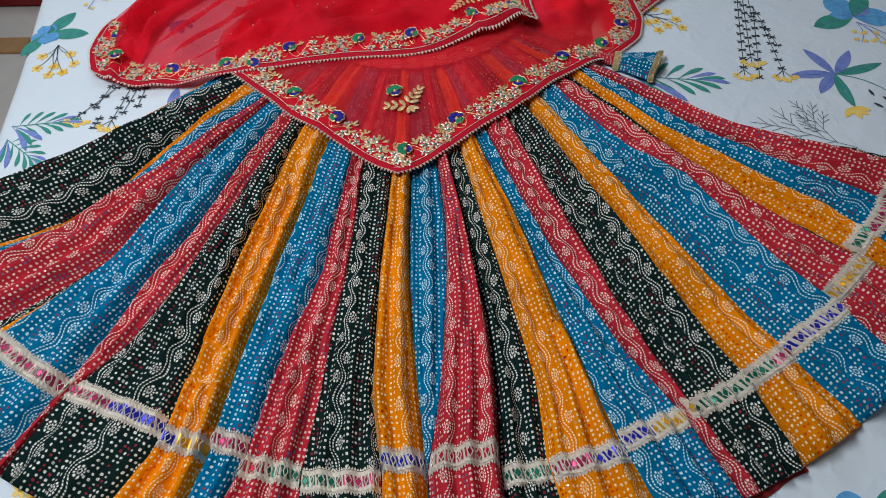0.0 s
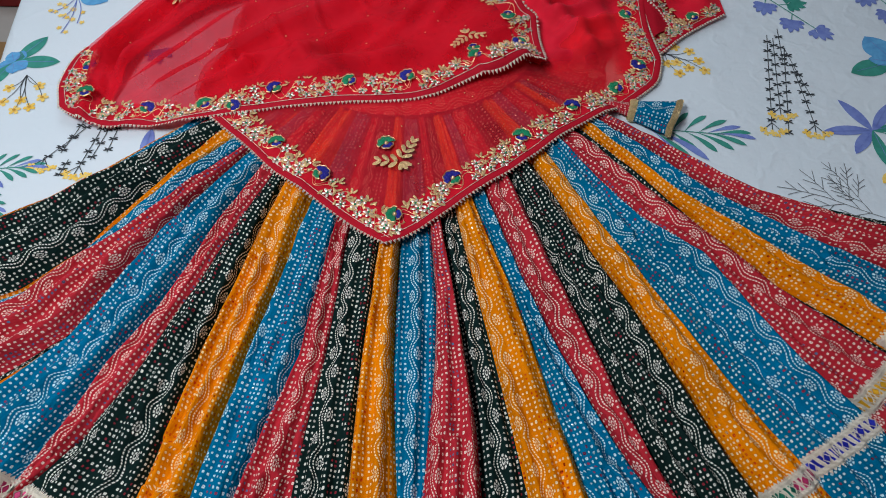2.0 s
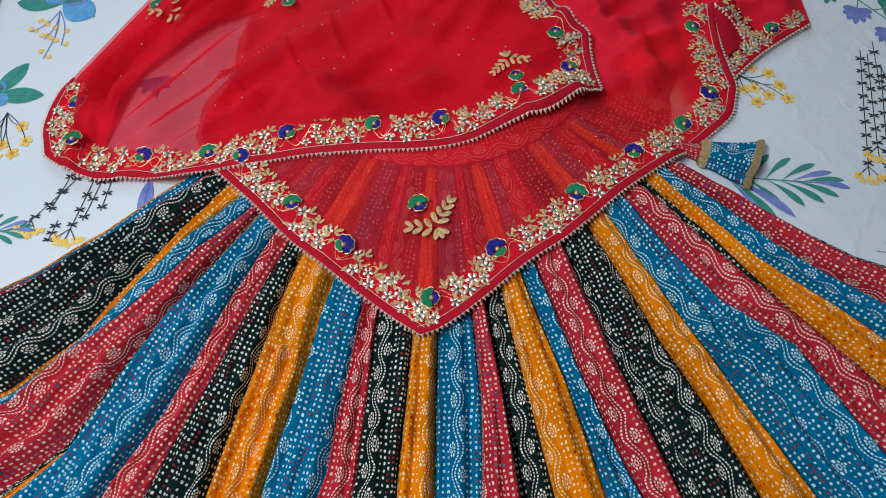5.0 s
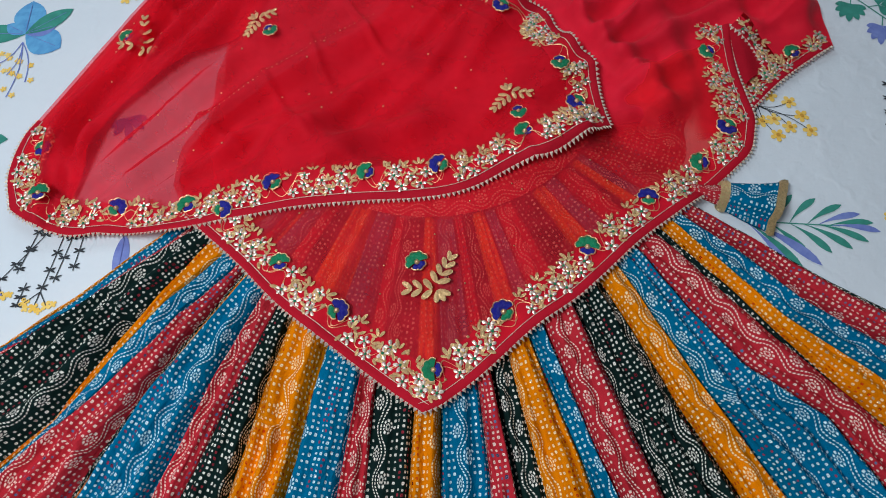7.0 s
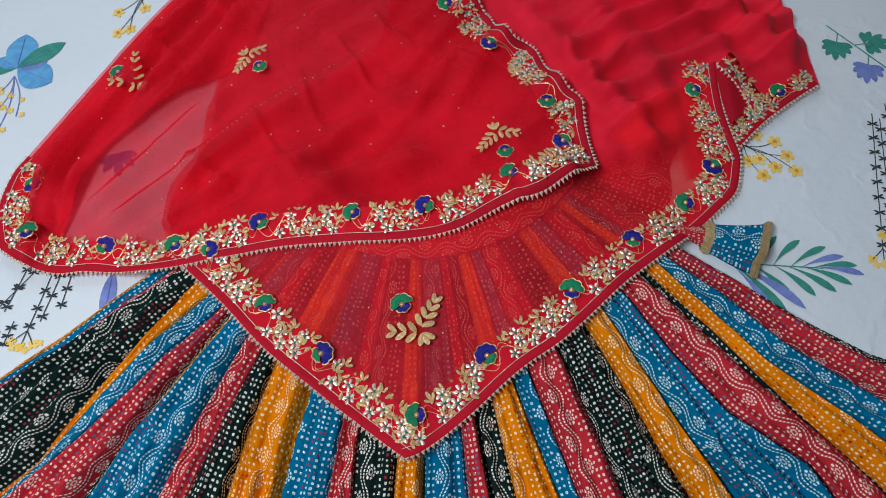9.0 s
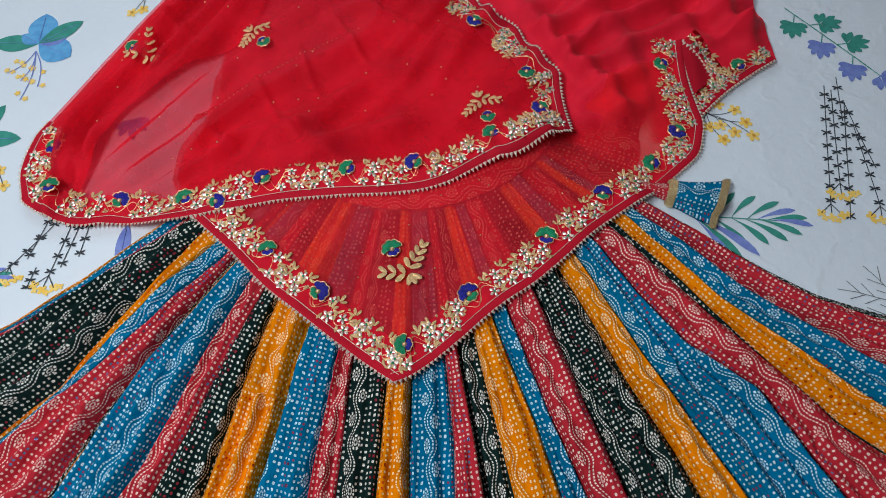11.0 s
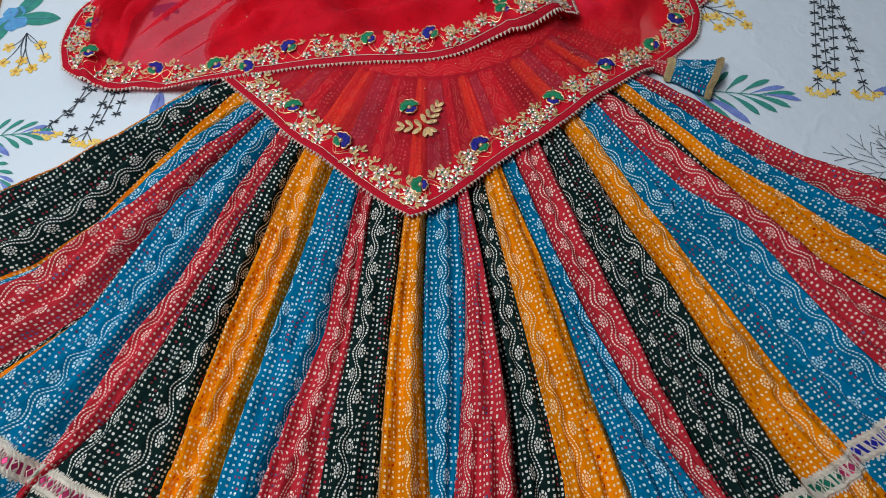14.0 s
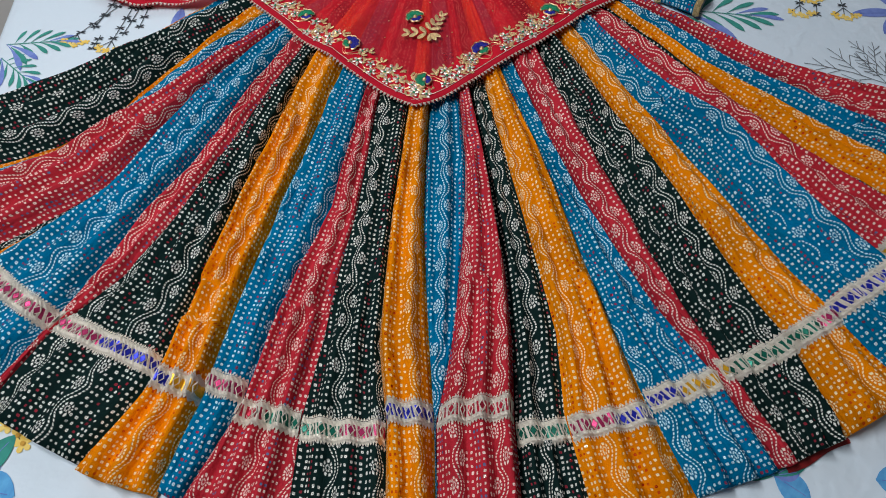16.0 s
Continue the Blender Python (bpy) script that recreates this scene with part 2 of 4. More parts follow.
def sheet_cloth():
    n = Nodes("white_cotton_sheet")
    p = n.place()
    soft = n.noise(p, 5.0, 4.0)
    weave = n.noise(p, 1400.0, 1.0)
    ridge = n.m("ABSOLUTE", n.m("SUBTRACT", n.noise(p, 7.0, 3.0), 0.5))
    crease = n.ramp(ridge, 0.0, 0.05, 1.0, 0.0)
    n.bump(n.m("ADD", n.m("ADD", n.noise(p, 22.0, 4.0), n.m("MULTIPLY", crease, 0.18)), n.m("MULTIPLY", weave, 0.06)), 0.5, 0.006)
    return n.surf(n.mix(soft, (0.61, 0.71, 0.79), (0.68, 0.77, 0.84)), 0.85, 0.0, Sheen_Weight=0.1)


M_SHEET = sheet_cloth()


def ink(name, colour, second, scale=60.0):
    n = Nodes(name)
    p = n.place()
    rnd = n.add("ShaderNodeNewGeometry").outputs["Random Per Island"]
    f = n.m("MULTIPLY", n.m("ADD", n.ramp(n.noise(p, scale, 3.0), 0.3, 0.7), rnd), 0.5)
    return n.surf(n.mix(f, colour, second), 0.85)


INK_BLUE = ink("blue_ink", (0.06, 0.25, 0.55), (0.12, 0.42, 0.72))
INK_VIOLET = ink("violet_ink", (0.10, 0.15, 0.48), (0.20, 0.28, 0.62))
INK_GREEN = ink("green_ink", (0.02, 0.20, 0.16), (0.04, 0.30, 0.24))
INK_BLACK = ink("black_ink", (0.015, 0.022, 0.03), (0.04, 0.05, 0.06))
INK_GREY = ink("grey_ink", (0.08, 0.09, 0.10), (0.14, 0.15, 0.16))
INK_YELLOW = ink("yellow_ink", (0.80, 0.50, 0.06), (0.85, 0.65, 0.20))
INK_OCHRE = ink("ochre_ink", (0.50, 0.26, 0.03), (0.65, 0.35, 0.05))


# ---- building helpers ----
def mesh_of(name, verts, faces, material, uvs=None, smooth=True):
    me = bpy.data.meshes.new(name)
    me.from_pydata(verts, [], faces)
    if uvs is not None:
        layer = me.uv_layers.new(name="UVMap")
        for loop in me.loops:
            layer.data[loop.index].uv = uvs[loop.vertex_index]
    me.materials.append(material)
    me.polygons.foreach_set("use_smooth", [smooth] * len(me.polygons))
    me.update()
    return me


def part(name, me, parent, label="", m=None):
    ob = new(name, me)
    ob.parent = parent
    if m is not None:
        ob.matrix_local = m
    return tagged(ob, label)


def thing(name, label, category, kind="", group=""):
    return tagged(new(name), label, category, group, kind)


def grid_faces(nu, nv):
    return [(j * nu + i, j * nu + i + 1, (j + 1) * nu + i + 1, (j + 1) * nu + i) for j in range(nv - 1) for i in range(nu - 1)]


def smooth(a, b, x):
    t = min(1.0, max(0.0, (x - a) / (b - a)))
    return t * t * (3 - 2 * t)


def perlin(x, y, z=0.0):
    return noise.noise(Vector((x, y, z)))


def spline(points, n=60):
    """A smooth line through a few points, at n + 1 even steps."""
    p = [Vector((*q[:2], 0)) for q in points]
    p = [2 * p[0] - p[1], *p, 2 * p[-1] - p[-2]]
    line = []
    for k in range(1, len(p) - 2):
        for s in range(24):
            t = s / 24
            a, b, c, d = p[k - 1:k + 3]
            line.append(0.5 * (2 * b + (c - a) * t + (2 * a - 5 * b + 4 * c - d) * t * t + (3 * b - a - 3 * c + d) * t ** 3))
    line.append(p[-2])
    xy = np.array([(q.x, q.y) for q in line])
    run = np.concatenate([[0], np.cumsum(np.hypot(*np.diff(xy, axis=0).T))])
    at = np.linspace(0, run[-1], n + 1)
    return np.column_stack([np.interp(at, run, xy[:, 0]), np.interp(at, run, xy[:, 1])]), run[-1]


def box(name, x0, x1, y0, y1, z0, z1, material, parent=None, bevel=0.004):
    bm = bmesh.new()
    bmesh.ops.create_cube(bm, size=1)
    bmesh.ops.scale(bm, vec=(x1 - x0, y1 - y0, z1 - z0), verts=bm.verts)
    bmesh.ops.translate(bm, vec=((x0 + x1) / 2, (y0 + y1) / 2, (z0 + z1) / 2), verts=bm.verts)
    if bevel:
        bmesh.ops.bevel(bm, geom=bm.edges[:], offset=bevel, segments=2, affect="EDGES")
    me = bpy.data.meshes.new(name)
    bm.to_mesh(me), bm.free()
    me.materials.append(material)
    ob = new(name, me)
    ob.parent = parent
    return ob


# ---- the room ----
FLOOR = -0.50
tagged(box("floor", -2.6, 2.6, -1.6, 3.4, FLOOR - 0.1, FLOOR, M_TILE, None, 0), "pale grey glossy tiled floor beside the bed", "floor", kind="structure")
# Ceiling and walls are unseen and assumed; their grey limits the bounced light.
tagged(box("ceiling", -2.6, 2.6, -1.6, 3.4, 2.3, 2.4, M_WALL, None, 0), "pale painted ceiling", "ceiling", kind="structure")
tagged(box("wall_north", -2.6, 2.6, 3.4, 3.5, FLOOR - 0.1, 2.4, M_WALL, None, 0), "pale painted plaster wall", "wall", kind="structure")
tagged(box("wall_south", -2.6, 2.6, -1.7, -1.6, FLOOR - 0.1, 2.4, M_WALL, None, 0), "pale painted plaster wall", "wall", kind="structure")
tagged(box("wall_east", 2.6, 2.7, -1.7, 3.5, FLOOR - 0.1, 2.4, M_WALL, None, 0), "pale painted plaster wall", "wall", kind="structure")
tagged(box("wall_west", -2.7, -2.6, -1.7, 3.5, FLOOR - 0.1, 2.4, M_WALL, None, 0), "pale painted plaster wall", "wall", kind="structure")

# ---- bed and sheet ----
SLANT = 0.155


def left_edge(y):
    return -0.879 - SLANT * (y - 0.968)


def sheet_z(x, y):
    z = 0.0035 * perlin(x * 2.2, y * 2.2, 5) + 0.0016 * perlin(x * 9, y * 7, 9)
    ridge = 1 - abs(perlin(x * 2.6 + y * 1.4, y * 3.1 - x * 1.1, 2.5)) * 4
    return z + 0.0018 * max(0.0, ridge) ** 2 - 0.001


bed = thing("bed", "low bed with a mattress under a white sheet", "bed")
mattress_pts = box("mattress", -0.9, 1.9, -0.15, 2.35, -0.27, -0.012, M_SHEET, bed, 0.03)
box("bed_base", -0.86, 1.86, -0.1, 2.3, FLOOR, -0.27, M_WOOD, bed, 0.01)
for me in (o.data for o in bed.children):
    for v in me.vertices:
        v.co.x += -SLANT * (v.co.y - 0.968) + 0.024


def bed_sheet():
    nu, nv = 270, 250
    verts = []
    for j in range(nv):
        y = -0.20 + 2.6 * j / (nv - 1)
        xl = left_edge(y) + 0.012 * perlin(0, y * 3, 4)
        for i in range(nu):
            if i < 12:
                k = i / 12
                drop = 0.44 * (1 - k)
                verts.append((xl - 0.014 - 0.02 * (1 - k) - 0.012 * perlin(drop * 2, y * 6, 1) * (1 - k), y, -0.03 - drop))
            elif i < 17:
                a = (i - 12) / 5 * math.pi / 2
                verts.append((xl - 0.014 + 0.03 * (1 - math.cos(a)), y, -0.03 + 0.03 * math.sin(a)))
            else:
                x = xl + 0.016 + (2.76 - 0.016) * (i - 16) / (nu - 17)
                verts.append((x, y, sheet_z(x, y) * smooth(0, 0.06, x - xl)))
    return mesh_of("bed_sheet", verts, grid_faces(nu, nv), M_SHEET)


sheet = tagged(new("bed_sheet", bed_sheet()), "white cotton bed sheet printed with blue, green and yellow flowers", "bed sheet")

# ---- the skirt ----
CX, CY = -0.084, 1.394
WAIST, BORDER, HEM = 0.29, 1.088, 1.222
KNOTS = (0.47, 0.56, 0.66, 0.77, 0.88, 0.98, 1.09, 1.222)
# angles of the seams, seen from the waist's middle, at these distances from it
SEAM_0 = (-53.8, -52.2, -50.4, -49.0, -45.1, -41.7, -37.6, -36.1, -35.4, -34.8, -30.3, -26.8, -23.8, -16.2, -9.9, -7.2, -1.6, 2.0, 7.3, 9.4, 12.6,
          16.5, 19.5, 25.7, 32.2, 36.4, 41.1, 46.4, 47.9, 50.0, 52.9, 55.2, 56.4)
SEAM_1 = (-53, -51.9, -50.0, -49.3, -43.8, -42.3, -38.8, -35.7, -35.3, -34.8, -29.3, -25.9, -22.6, -15.8, -9.8, -7.2, -1.6, 2.0, 7.3, 9.5, 12.6, 16.9,
          19.5, 25.0, 31.3, 35.0, 39.7, 45.9, 46.9, 48.8, 52.7, 55.2, 56.4)
SEAM_2 = (-52.4, -51.1, -49.8, -49.4, -42.2, -41.3, -38.8, -35.2, -34.9, -34.6, -28.0, -24.9, -21.0, -14.8, -9.5, -6.5, -1.7, 1.7, 7.2, 9.7, 12.7,
          17.5, 19.5, 24.2, 30.4, 34.0, 39.3, 45.3, 45.9, 47.7, 51.6, 54.8, 56.0)
SEAM_3 = (-52, -51.2, -50.7, -49.9, -40.5, -40.2, -39.6, -34.4, -34.0, -33.5, -27.0, -24.4, -19.8, -14.5, -9.0, -6.0, -1.9, 1.7, 6.3, 9.7, 12.8, 17.4,
          19.9, 23.7, 30.2, 33.5, 41.6, 45.1, 45.3, 48.3, 52.1, 55.1, 56.3)
SEAM_4 = (-52.6, -52.2, -51.9, -51.1, -41.2, -40.8, -39.9, -33.2, -32.8, -32.4, -27.2, -24.1, -18.8, -14.1, -10.0, -6.2, -1.7, 2.1, 5.2, 9.6, 12.8,
          17.2, 20.6, 23.2, 29.5, 33.2, 40.0, 44.7, 44.9, 48.2, 52.6, 56.9, 58.1)
SEAM_5 = (-53, -52.6, -52.5, -51.7, -43.9, -43.4, -42.1, -34.9, -34.4, -33.8, -26.6, -24.3, -17.8, -13.8, -10.5, -6.0, -1.5, 2.5, 4.3, 9.1, 12.7,
          17.2, 21.4, 23.1, 28.8, 33.0, 39.1, 45.5, 45.7, 48.9, 53.2, 58.7, 59.9)
SEAM_6 = (-54, -53.3, -52.9, -52, -45.5, -45.1, -43.5, -37, -36.0, -35, -26.4, -26.0, -17.1, -13.1, -10.4, -6.1, -0.3, 2.9, 3.0, 8.3, 11.7, 17.3,
          22.7, 23.4, 28.7, 33.1, 39.4, 45.9, 46.2, 48.1, 53.9, 59.6, 60.8)
SEAM_7 = (-55, -54, -53.4, -52.4, -47, -46.6, -45, -38, -36.7, -35.4, -26.5, -26.0, -18.6, -13.2, -11.8, -5.4, 0.2, 3.0, 3.1, 7.9, 11.9, 17.9, 23.1,
          24.2, 27.8, 33.3, 38.7, 45.9, 46.5, 48.5, 54.5, 61, 62.2)
SEAMS = tuple(zip(SEAM_0, SEAM_1, SEAM_2, SEAM_3, SEAM_4, SEAM_5, SEAM_6, SEAM_7))
# how far each panel is lifted by the folds under it, and how far its border slips outwards (mm)
LIFT = (0, 0, 4, 10, 0, 3, 9, -6, -5, 8, 2, 8, 5, 3, -2, -5, 10, -5, 11, -7, 2, -2, 6, 4, 6, 9, 4, -6, 5, 0, 6, 0)
SLIP = (0, 0, 0, 0, 0, 0, -6, -6, -8, -9, -10, -11, 3, -13, 14, 17, -6, 0, -7, 22, 26, 12, 7, 9, 6, 2, -16, -30, -36, -30, -30, -30)


def seam(i, r):
    return float(np.interp(r, KNOTS, SEAMS[i]))


def fold(i, u, r):
    """The height of the cloth in panel i at u from seam to seam, r from the waist's middle."""
    grow = smooth(0.3, 0.75, r)
    wide = math.radians(max(0.2, seam(i + 1, r) - seam(i, r))) * r
    body = 0.014 + 0.008 * (1 - smooth(0.30, 1.0, r))
    lift = LIFT[i] * 0.001 * (0.4 + 0.9 * grow)
    edge = smooth(0, 0.10, u) * smooth(0, 0.10, 1 - u)
    low = smooth(0.55, 1.0, r)
    lean = (0.003 + 0.006 * low) * math.sin(i * 2.39 + 3.9) * (u - 0.5) * min(1.0, wide / 0.05)
    puff = min(0.009, wide * 0.14) * math.sin(math.pi * u) ** 0.7
    ph = perlin(i * 3.7, r * 2.5, 1.0) * 2
    folds = 1 if wide < 0.03 else 2 if wide < 0.07 else 3
    ripple = min(0.0078, wide * 0.085) * (0.6 + 0.8 * abs(math.sin(i * 1.7))) * math.sin(2 * math.pi * folds * (u + 0.07 * ph) + i * 1.9)
    slack = 0.0045 * perlin(i * 2.1 + u * 2.2, r * 9, 3.0) + 0.0036 * perlin(u * 5 + i, r * 22, 7.0)
    end = smooth(HEM, HEM - 0.02, r) if i > 0 else 1
    z = body * (0.55 + 0.45 * end) + edge * (lift + lean + puff + ripple + slack) - 0.008 * (1 - edge)
    out = 1.0
    if i == 0:
        out = smooth(0, 0.9, u)
    if i == 31:
        out = smooth(0, 0.9, 1 - u)
    return max(0.004, z) * out + 0.001


def on_skirt(i, u, r, up=0.0):
    a = math.radians(seam(i, r) + (seam(i + 1, r) - seam(i, r)) * u)
    x, y, z = CX + r * math.sin(a), CY - r * math.cos(a), fold(i, u, r) + up
    past = left_edge(y) - 0.004 - x
    if past > 0:  # the cloth hangs down over the side of the bed
        x, z = left_edge(y) - 0.004 - 0.055 * (1 - math.exp(-past / 0.035)), z - max(0.0, past - 0.02 * (1 - math.exp(-past / 0.02)))
    return Vector((x, y, z))


skirt = thing("flared_skirt", "flared multicolour tie-dye panelled skirt spread on the bed", "skirt")
COLOUR = ("orange", "blue", "red", "black")


def skirt_panel(i):
    nu, nv = 24, 130
    verts, uvs = [], []
    for j in range(nv):
        k = j / (nv - 3)
        for c in range(nu):
            u = c / (nu - 1)
            hem = HEM + 0.007 * perlin(i + u, 3.3) + 0.4 * SLIP[i] * 0.001
            if j < nv - 2:
                r = WAIST + (hem - WAIST) * k
                p = on_skirt(i, u, r)
            else:
                p = on_skirt(i, u, hem)
                p.z = p.z - 0.5 * fold(i, u, hem) * (1 if j == nv - 2 else 1.9)
                if j == nv - 1:
                    r = hem - 0.004
                    p.x, p.y = CX + (p.x - CX) * r / hem, CY + (p.y - CY) * r / hem
            verts.append(p)
        row = verts[-nu:]
        run = [0.0]
        for a, b in zip(row, row[1:]):
            run.append(run[-1] + (b - a).length)
        uvs += [(q - run[-1] / 2 + 0.0079 * ((i * 5) % 12) + 1.0, r + 0.0137 * i + 1.0) for q in run]
    return mesh_of("panel", verts, grid_faces(nu, nv), M_PRINT[i % 4], uvs)


panels = [part("panel", skirt_panel(i), skirt, f"{COLOUR[i % 4]} tie-dye panel with white dots and waves") for i in range(32)]


def waistband():
    nu, nv = 90, 8
    verts, uvs = [], []
    for j in range(nv):
        for c in range(nu):
            a = math.radians(-58 + 118 * c / (nu - 1))
            r = 0.225 + 0.068 * j / (nv - 1)
            z = 0.036 + 0.008 * math.sin(math.pi * j / (nv - 1)) + 0.002 * perlin(c * 0.5, j * 0.3)
            verts.append((CX + r * math.sin(a), CY - r * math.cos(a), z))
            uvs.append((j * 0.0098, a * 0.29))
    return mesh_of("waistband", verts, grid_faces(nu, nv), M_PRINT[2], uvs)


part("waistband", waistband(), skirt, "red printed gathered waistband")


def waist_fold():
    nu, nv = 40, 30
    verts, uvs = [], []
    for j in range(nv):
        for c in range(nu):
            f, g = c / (nu - 1), j / (nv - 1)
            a = math.radians(54 + 32 * f)
            r = 0.226 + (0.20 + 0.02 * perlin(f * 4, 2.2)) * g
            px, py = CX + r * math.sin(a), CY - r * math.cos(a)
            z = sheet_z(px, py) + 0.0014
            verts.append((CX + r * math.sin(a), CY - r * math.cos(a), z))
            uvs.append((1.0 + r * (a - 1.2), r))
    return mesh_of("waist_fold", verts, grid_faces(nu, nv), M_PRINT[2], uvs)


part("waist_fold", waist_fold(), skirt, "red printed waist cloth folded to the side")


# ---- lace tape near the hem ----
FOILS = ("pink", "pink", "green", "green", "blue", "blue", "yellow", "pink", "green", "pink", "green", "pink blue", "blue yellow", "pink", "red green", "green pink",
         "blue", "blue", "red", "green", "pink blue", "blue yellow", "yellow", "green", "green pink", "blue", "yellow", "green", "green", "pink", "pink", "blue")


def diamond_mesh(material):
    w, h, t = 0.0046, 0.0062, 0.0010
    verts = [(-w, 0, 0), (0, -h, 0), (w, 0, 0), (0, h, 0), (-w * 0.8, 0, t), (0, -h * 0.8, t), (w * 0.8, 0, t), (0, h * 0.8, t)]
    return mesh_of("mirror", verts, [(0, 1, 5, 4), (1, 2, 6, 5), (2, 3, 7, 6), (3, 0, 4, 7), (4, 5, 6, 7)], material, None, False)


DIAMOND = {k: diamond_mesh(m) for k, m in M_FOIL.items()}


def lattice_mesh():
    """A silver thread frame round one foil diamond."""
    verts, faces = [], []
    for k, (z, f) in enumerate(((0.0008, 0.78), (0.0020, 0.90), (0.0008, 1.04))):
        verts += [(-0.0057 * f, 0, z), (0, -0.0080 * f, z), (0.0057 * f, 0, z), (0, 0.0080 * f, z)]
    for k in range(2):
        faces += [(k * 4 + q, k * 4 + (q + 1) % 4, k * 4 + 4 + (q + 1) % 4, k * 4 + 4 + q) for q in range(4)]
    return mesh_of("lattice", verts, faces, M_LACE, None, False)


LATTICE = lattice_mesh()


def foil_strip(i, u0, u1, width, tone):
    n = max(2, int(width * (u1 - u0) / 0.003))
    verts = [on_skirt(i, u0 + (u1 - u0) * c / n, tape_radius(i, u0 + (u1 - u0) * c / n) + off, 0.0026) for c in range(n + 1) for off in (-0.0072, -0.0024, 0.0024, 0.0072)]
    return mesh_of("foil_strip", verts, [(c * 4 + q, c * 4 + 4 + q, c * 4 + 5 + q, c * 4 + 1 + q) for c in range(n) for q in range(3)], M_FOIL[tone], None, False)


def tape_radius(i, u):
    return BORDER + SLIP[i] * 0.001 + 0.004 * perlin(i * 1.3 + u, 2.2)


def tape_mesh(i, width):
    n = max(3, int(width / 0.0026))
    verts, faces = [], []
    for c in range(n + 1):
        u = 0.01 + 0.98 * c / n
        knot = 0.0016 if c % 2 else 0.0
        for off, up in ((-0.0142, 0.0012), (-0.0116, 0.0030 + knot), (-0.0074, 0.0034 - knot), (0.0074, 0.0018 + knot), (0.0120, 0.0046 - knot), (0.0142, 0.0012)):
            verts.append(on_skirt(i, u, tape_radius(i, u) + off, up))
    for c in range(n):
        for k in range(5):
            faces.append((c * 6 + k, c * 6 + k + 6, c * 6 + k + 7, c * 6 + k + 1))
    teeth = max(2, int(width / 0.0036))
    for k in range(teeth):
        u0, u1 = 0.01 + 0.98 * k / teeth, 0.01 + 0.98 * (k + 1) / teeth
        for s in (-1, 1):
            b = len(verts)
            long = 0.0172 + 0.0024 * random.random()
            verts += [on_skirt(i, u0, tape_radius(i, u0) + s * 0.0144, 0.0026), on_skirt(i, u1, tape_radius(i, u1) + s * 0.0144, 0.0026),
                      on_skirt(i, (u0 + u1) / 2, tape_radius(i, (u0 + u1) / 2) + s * long, 0.0020)]
            faces.append((b, b + 1, b + 2) if s > 0 else (b, b + 2, b + 1))
    return mesh_of("lace_tape", verts, faces, M_LACE, None, False)


for i, panel in enumerate(panels):
    width = math.radians(seam(i + 1, BORDER) - seam(i, BORDER)) * BORDER
    if width < 0.008:
        continue
    tape = part("lace_tape", tape_mesh(i, width), skirt, "silver gota lace tape with foil diamonds")
    tones, count = FOILS[i].split(), max(1, int(width / 0.0112))
    for k in range(count):
        u = (k + 0.5) / count
        tone = tones[min(len(tones) - 1, int(u * len(tones)))]
        r = tape_radius(i, u)
        p, q, o = on_skirt(i, u, r, 0.0036), on_skirt(i, min(1, u + 0.02), r, 0.0036), on_skirt(i, u, r + 0.01, 0.0036)
        x = (q - p).normalized() if (q - p).length > 1e-6 else Vector((1, 0, 0))
        y = (p - o).normalized()
        z = x.cross(y).normalized()
        m = Matrix((x, z.cross(x), z)).transposed().to_4x4()
        stone = part("mirror", DIAMOND[tone], tape, "", Matrix.Translation(p) @ m)
        part("lattice", LATTICE, stone)
    for k, tone in enumerate(tones):
        part("foil_strip", foil_strip(i, max(0.01, k / len(tones)), min(0.99, (k + 1) / len(tones)), width, tone), tape, "")


def lining_mesh():
    verts, n = [], 40
    for c in range(n + 1):
        a = math.radians(23.6 + 4.4 * c / n)
        for r, z in ((1.19, 0.003), (1.229 + 0.002 * math.sin(c * 0.17), 0.003), (1.232 + 0.002 * math.sin(c * 0.17), 0.001)):
            verts.append((CX + r * math.sin(a), CY - r * math.cos(a), z))
    return mesh_of("lining", verts, grid_faces(3, n + 1), M_DARK)


part("lining", lining_mesh(), skirt, "dark red lining showing at the hem")


# ---- the dupatta ----
X0, X1, Y0, Y1, CELL = -0.86, 0.74, 0.72, 1.98, 0.008
NX, NY = int((X1 - X0) / CELL) + 1, int((Y1 - Y0) / CELL) + 1


def skirt_height(x, y):
    r, a = math.hypot(x - CX, y - CY), math.degrees(math.atan2(x - CX, CY - y))
    if r < 0.225 or r > HEM:
        return 0.0
    if r < WAIST:
        return 0.040 if abs(a) < 58 else 0.0
    edges = [seam(k, r) for k in range(0, 33)]
    if a <= edges[0] or a >= edges[32]:
        return 0.0
    k = int(np.searchsorted(edges, a)) - 1
    k = min(31, max(0, k))
    return fold(k, min(1, max(0, (a - edges[k]) / max(1e-3, edges[k + 1] - edges[k]))), r)


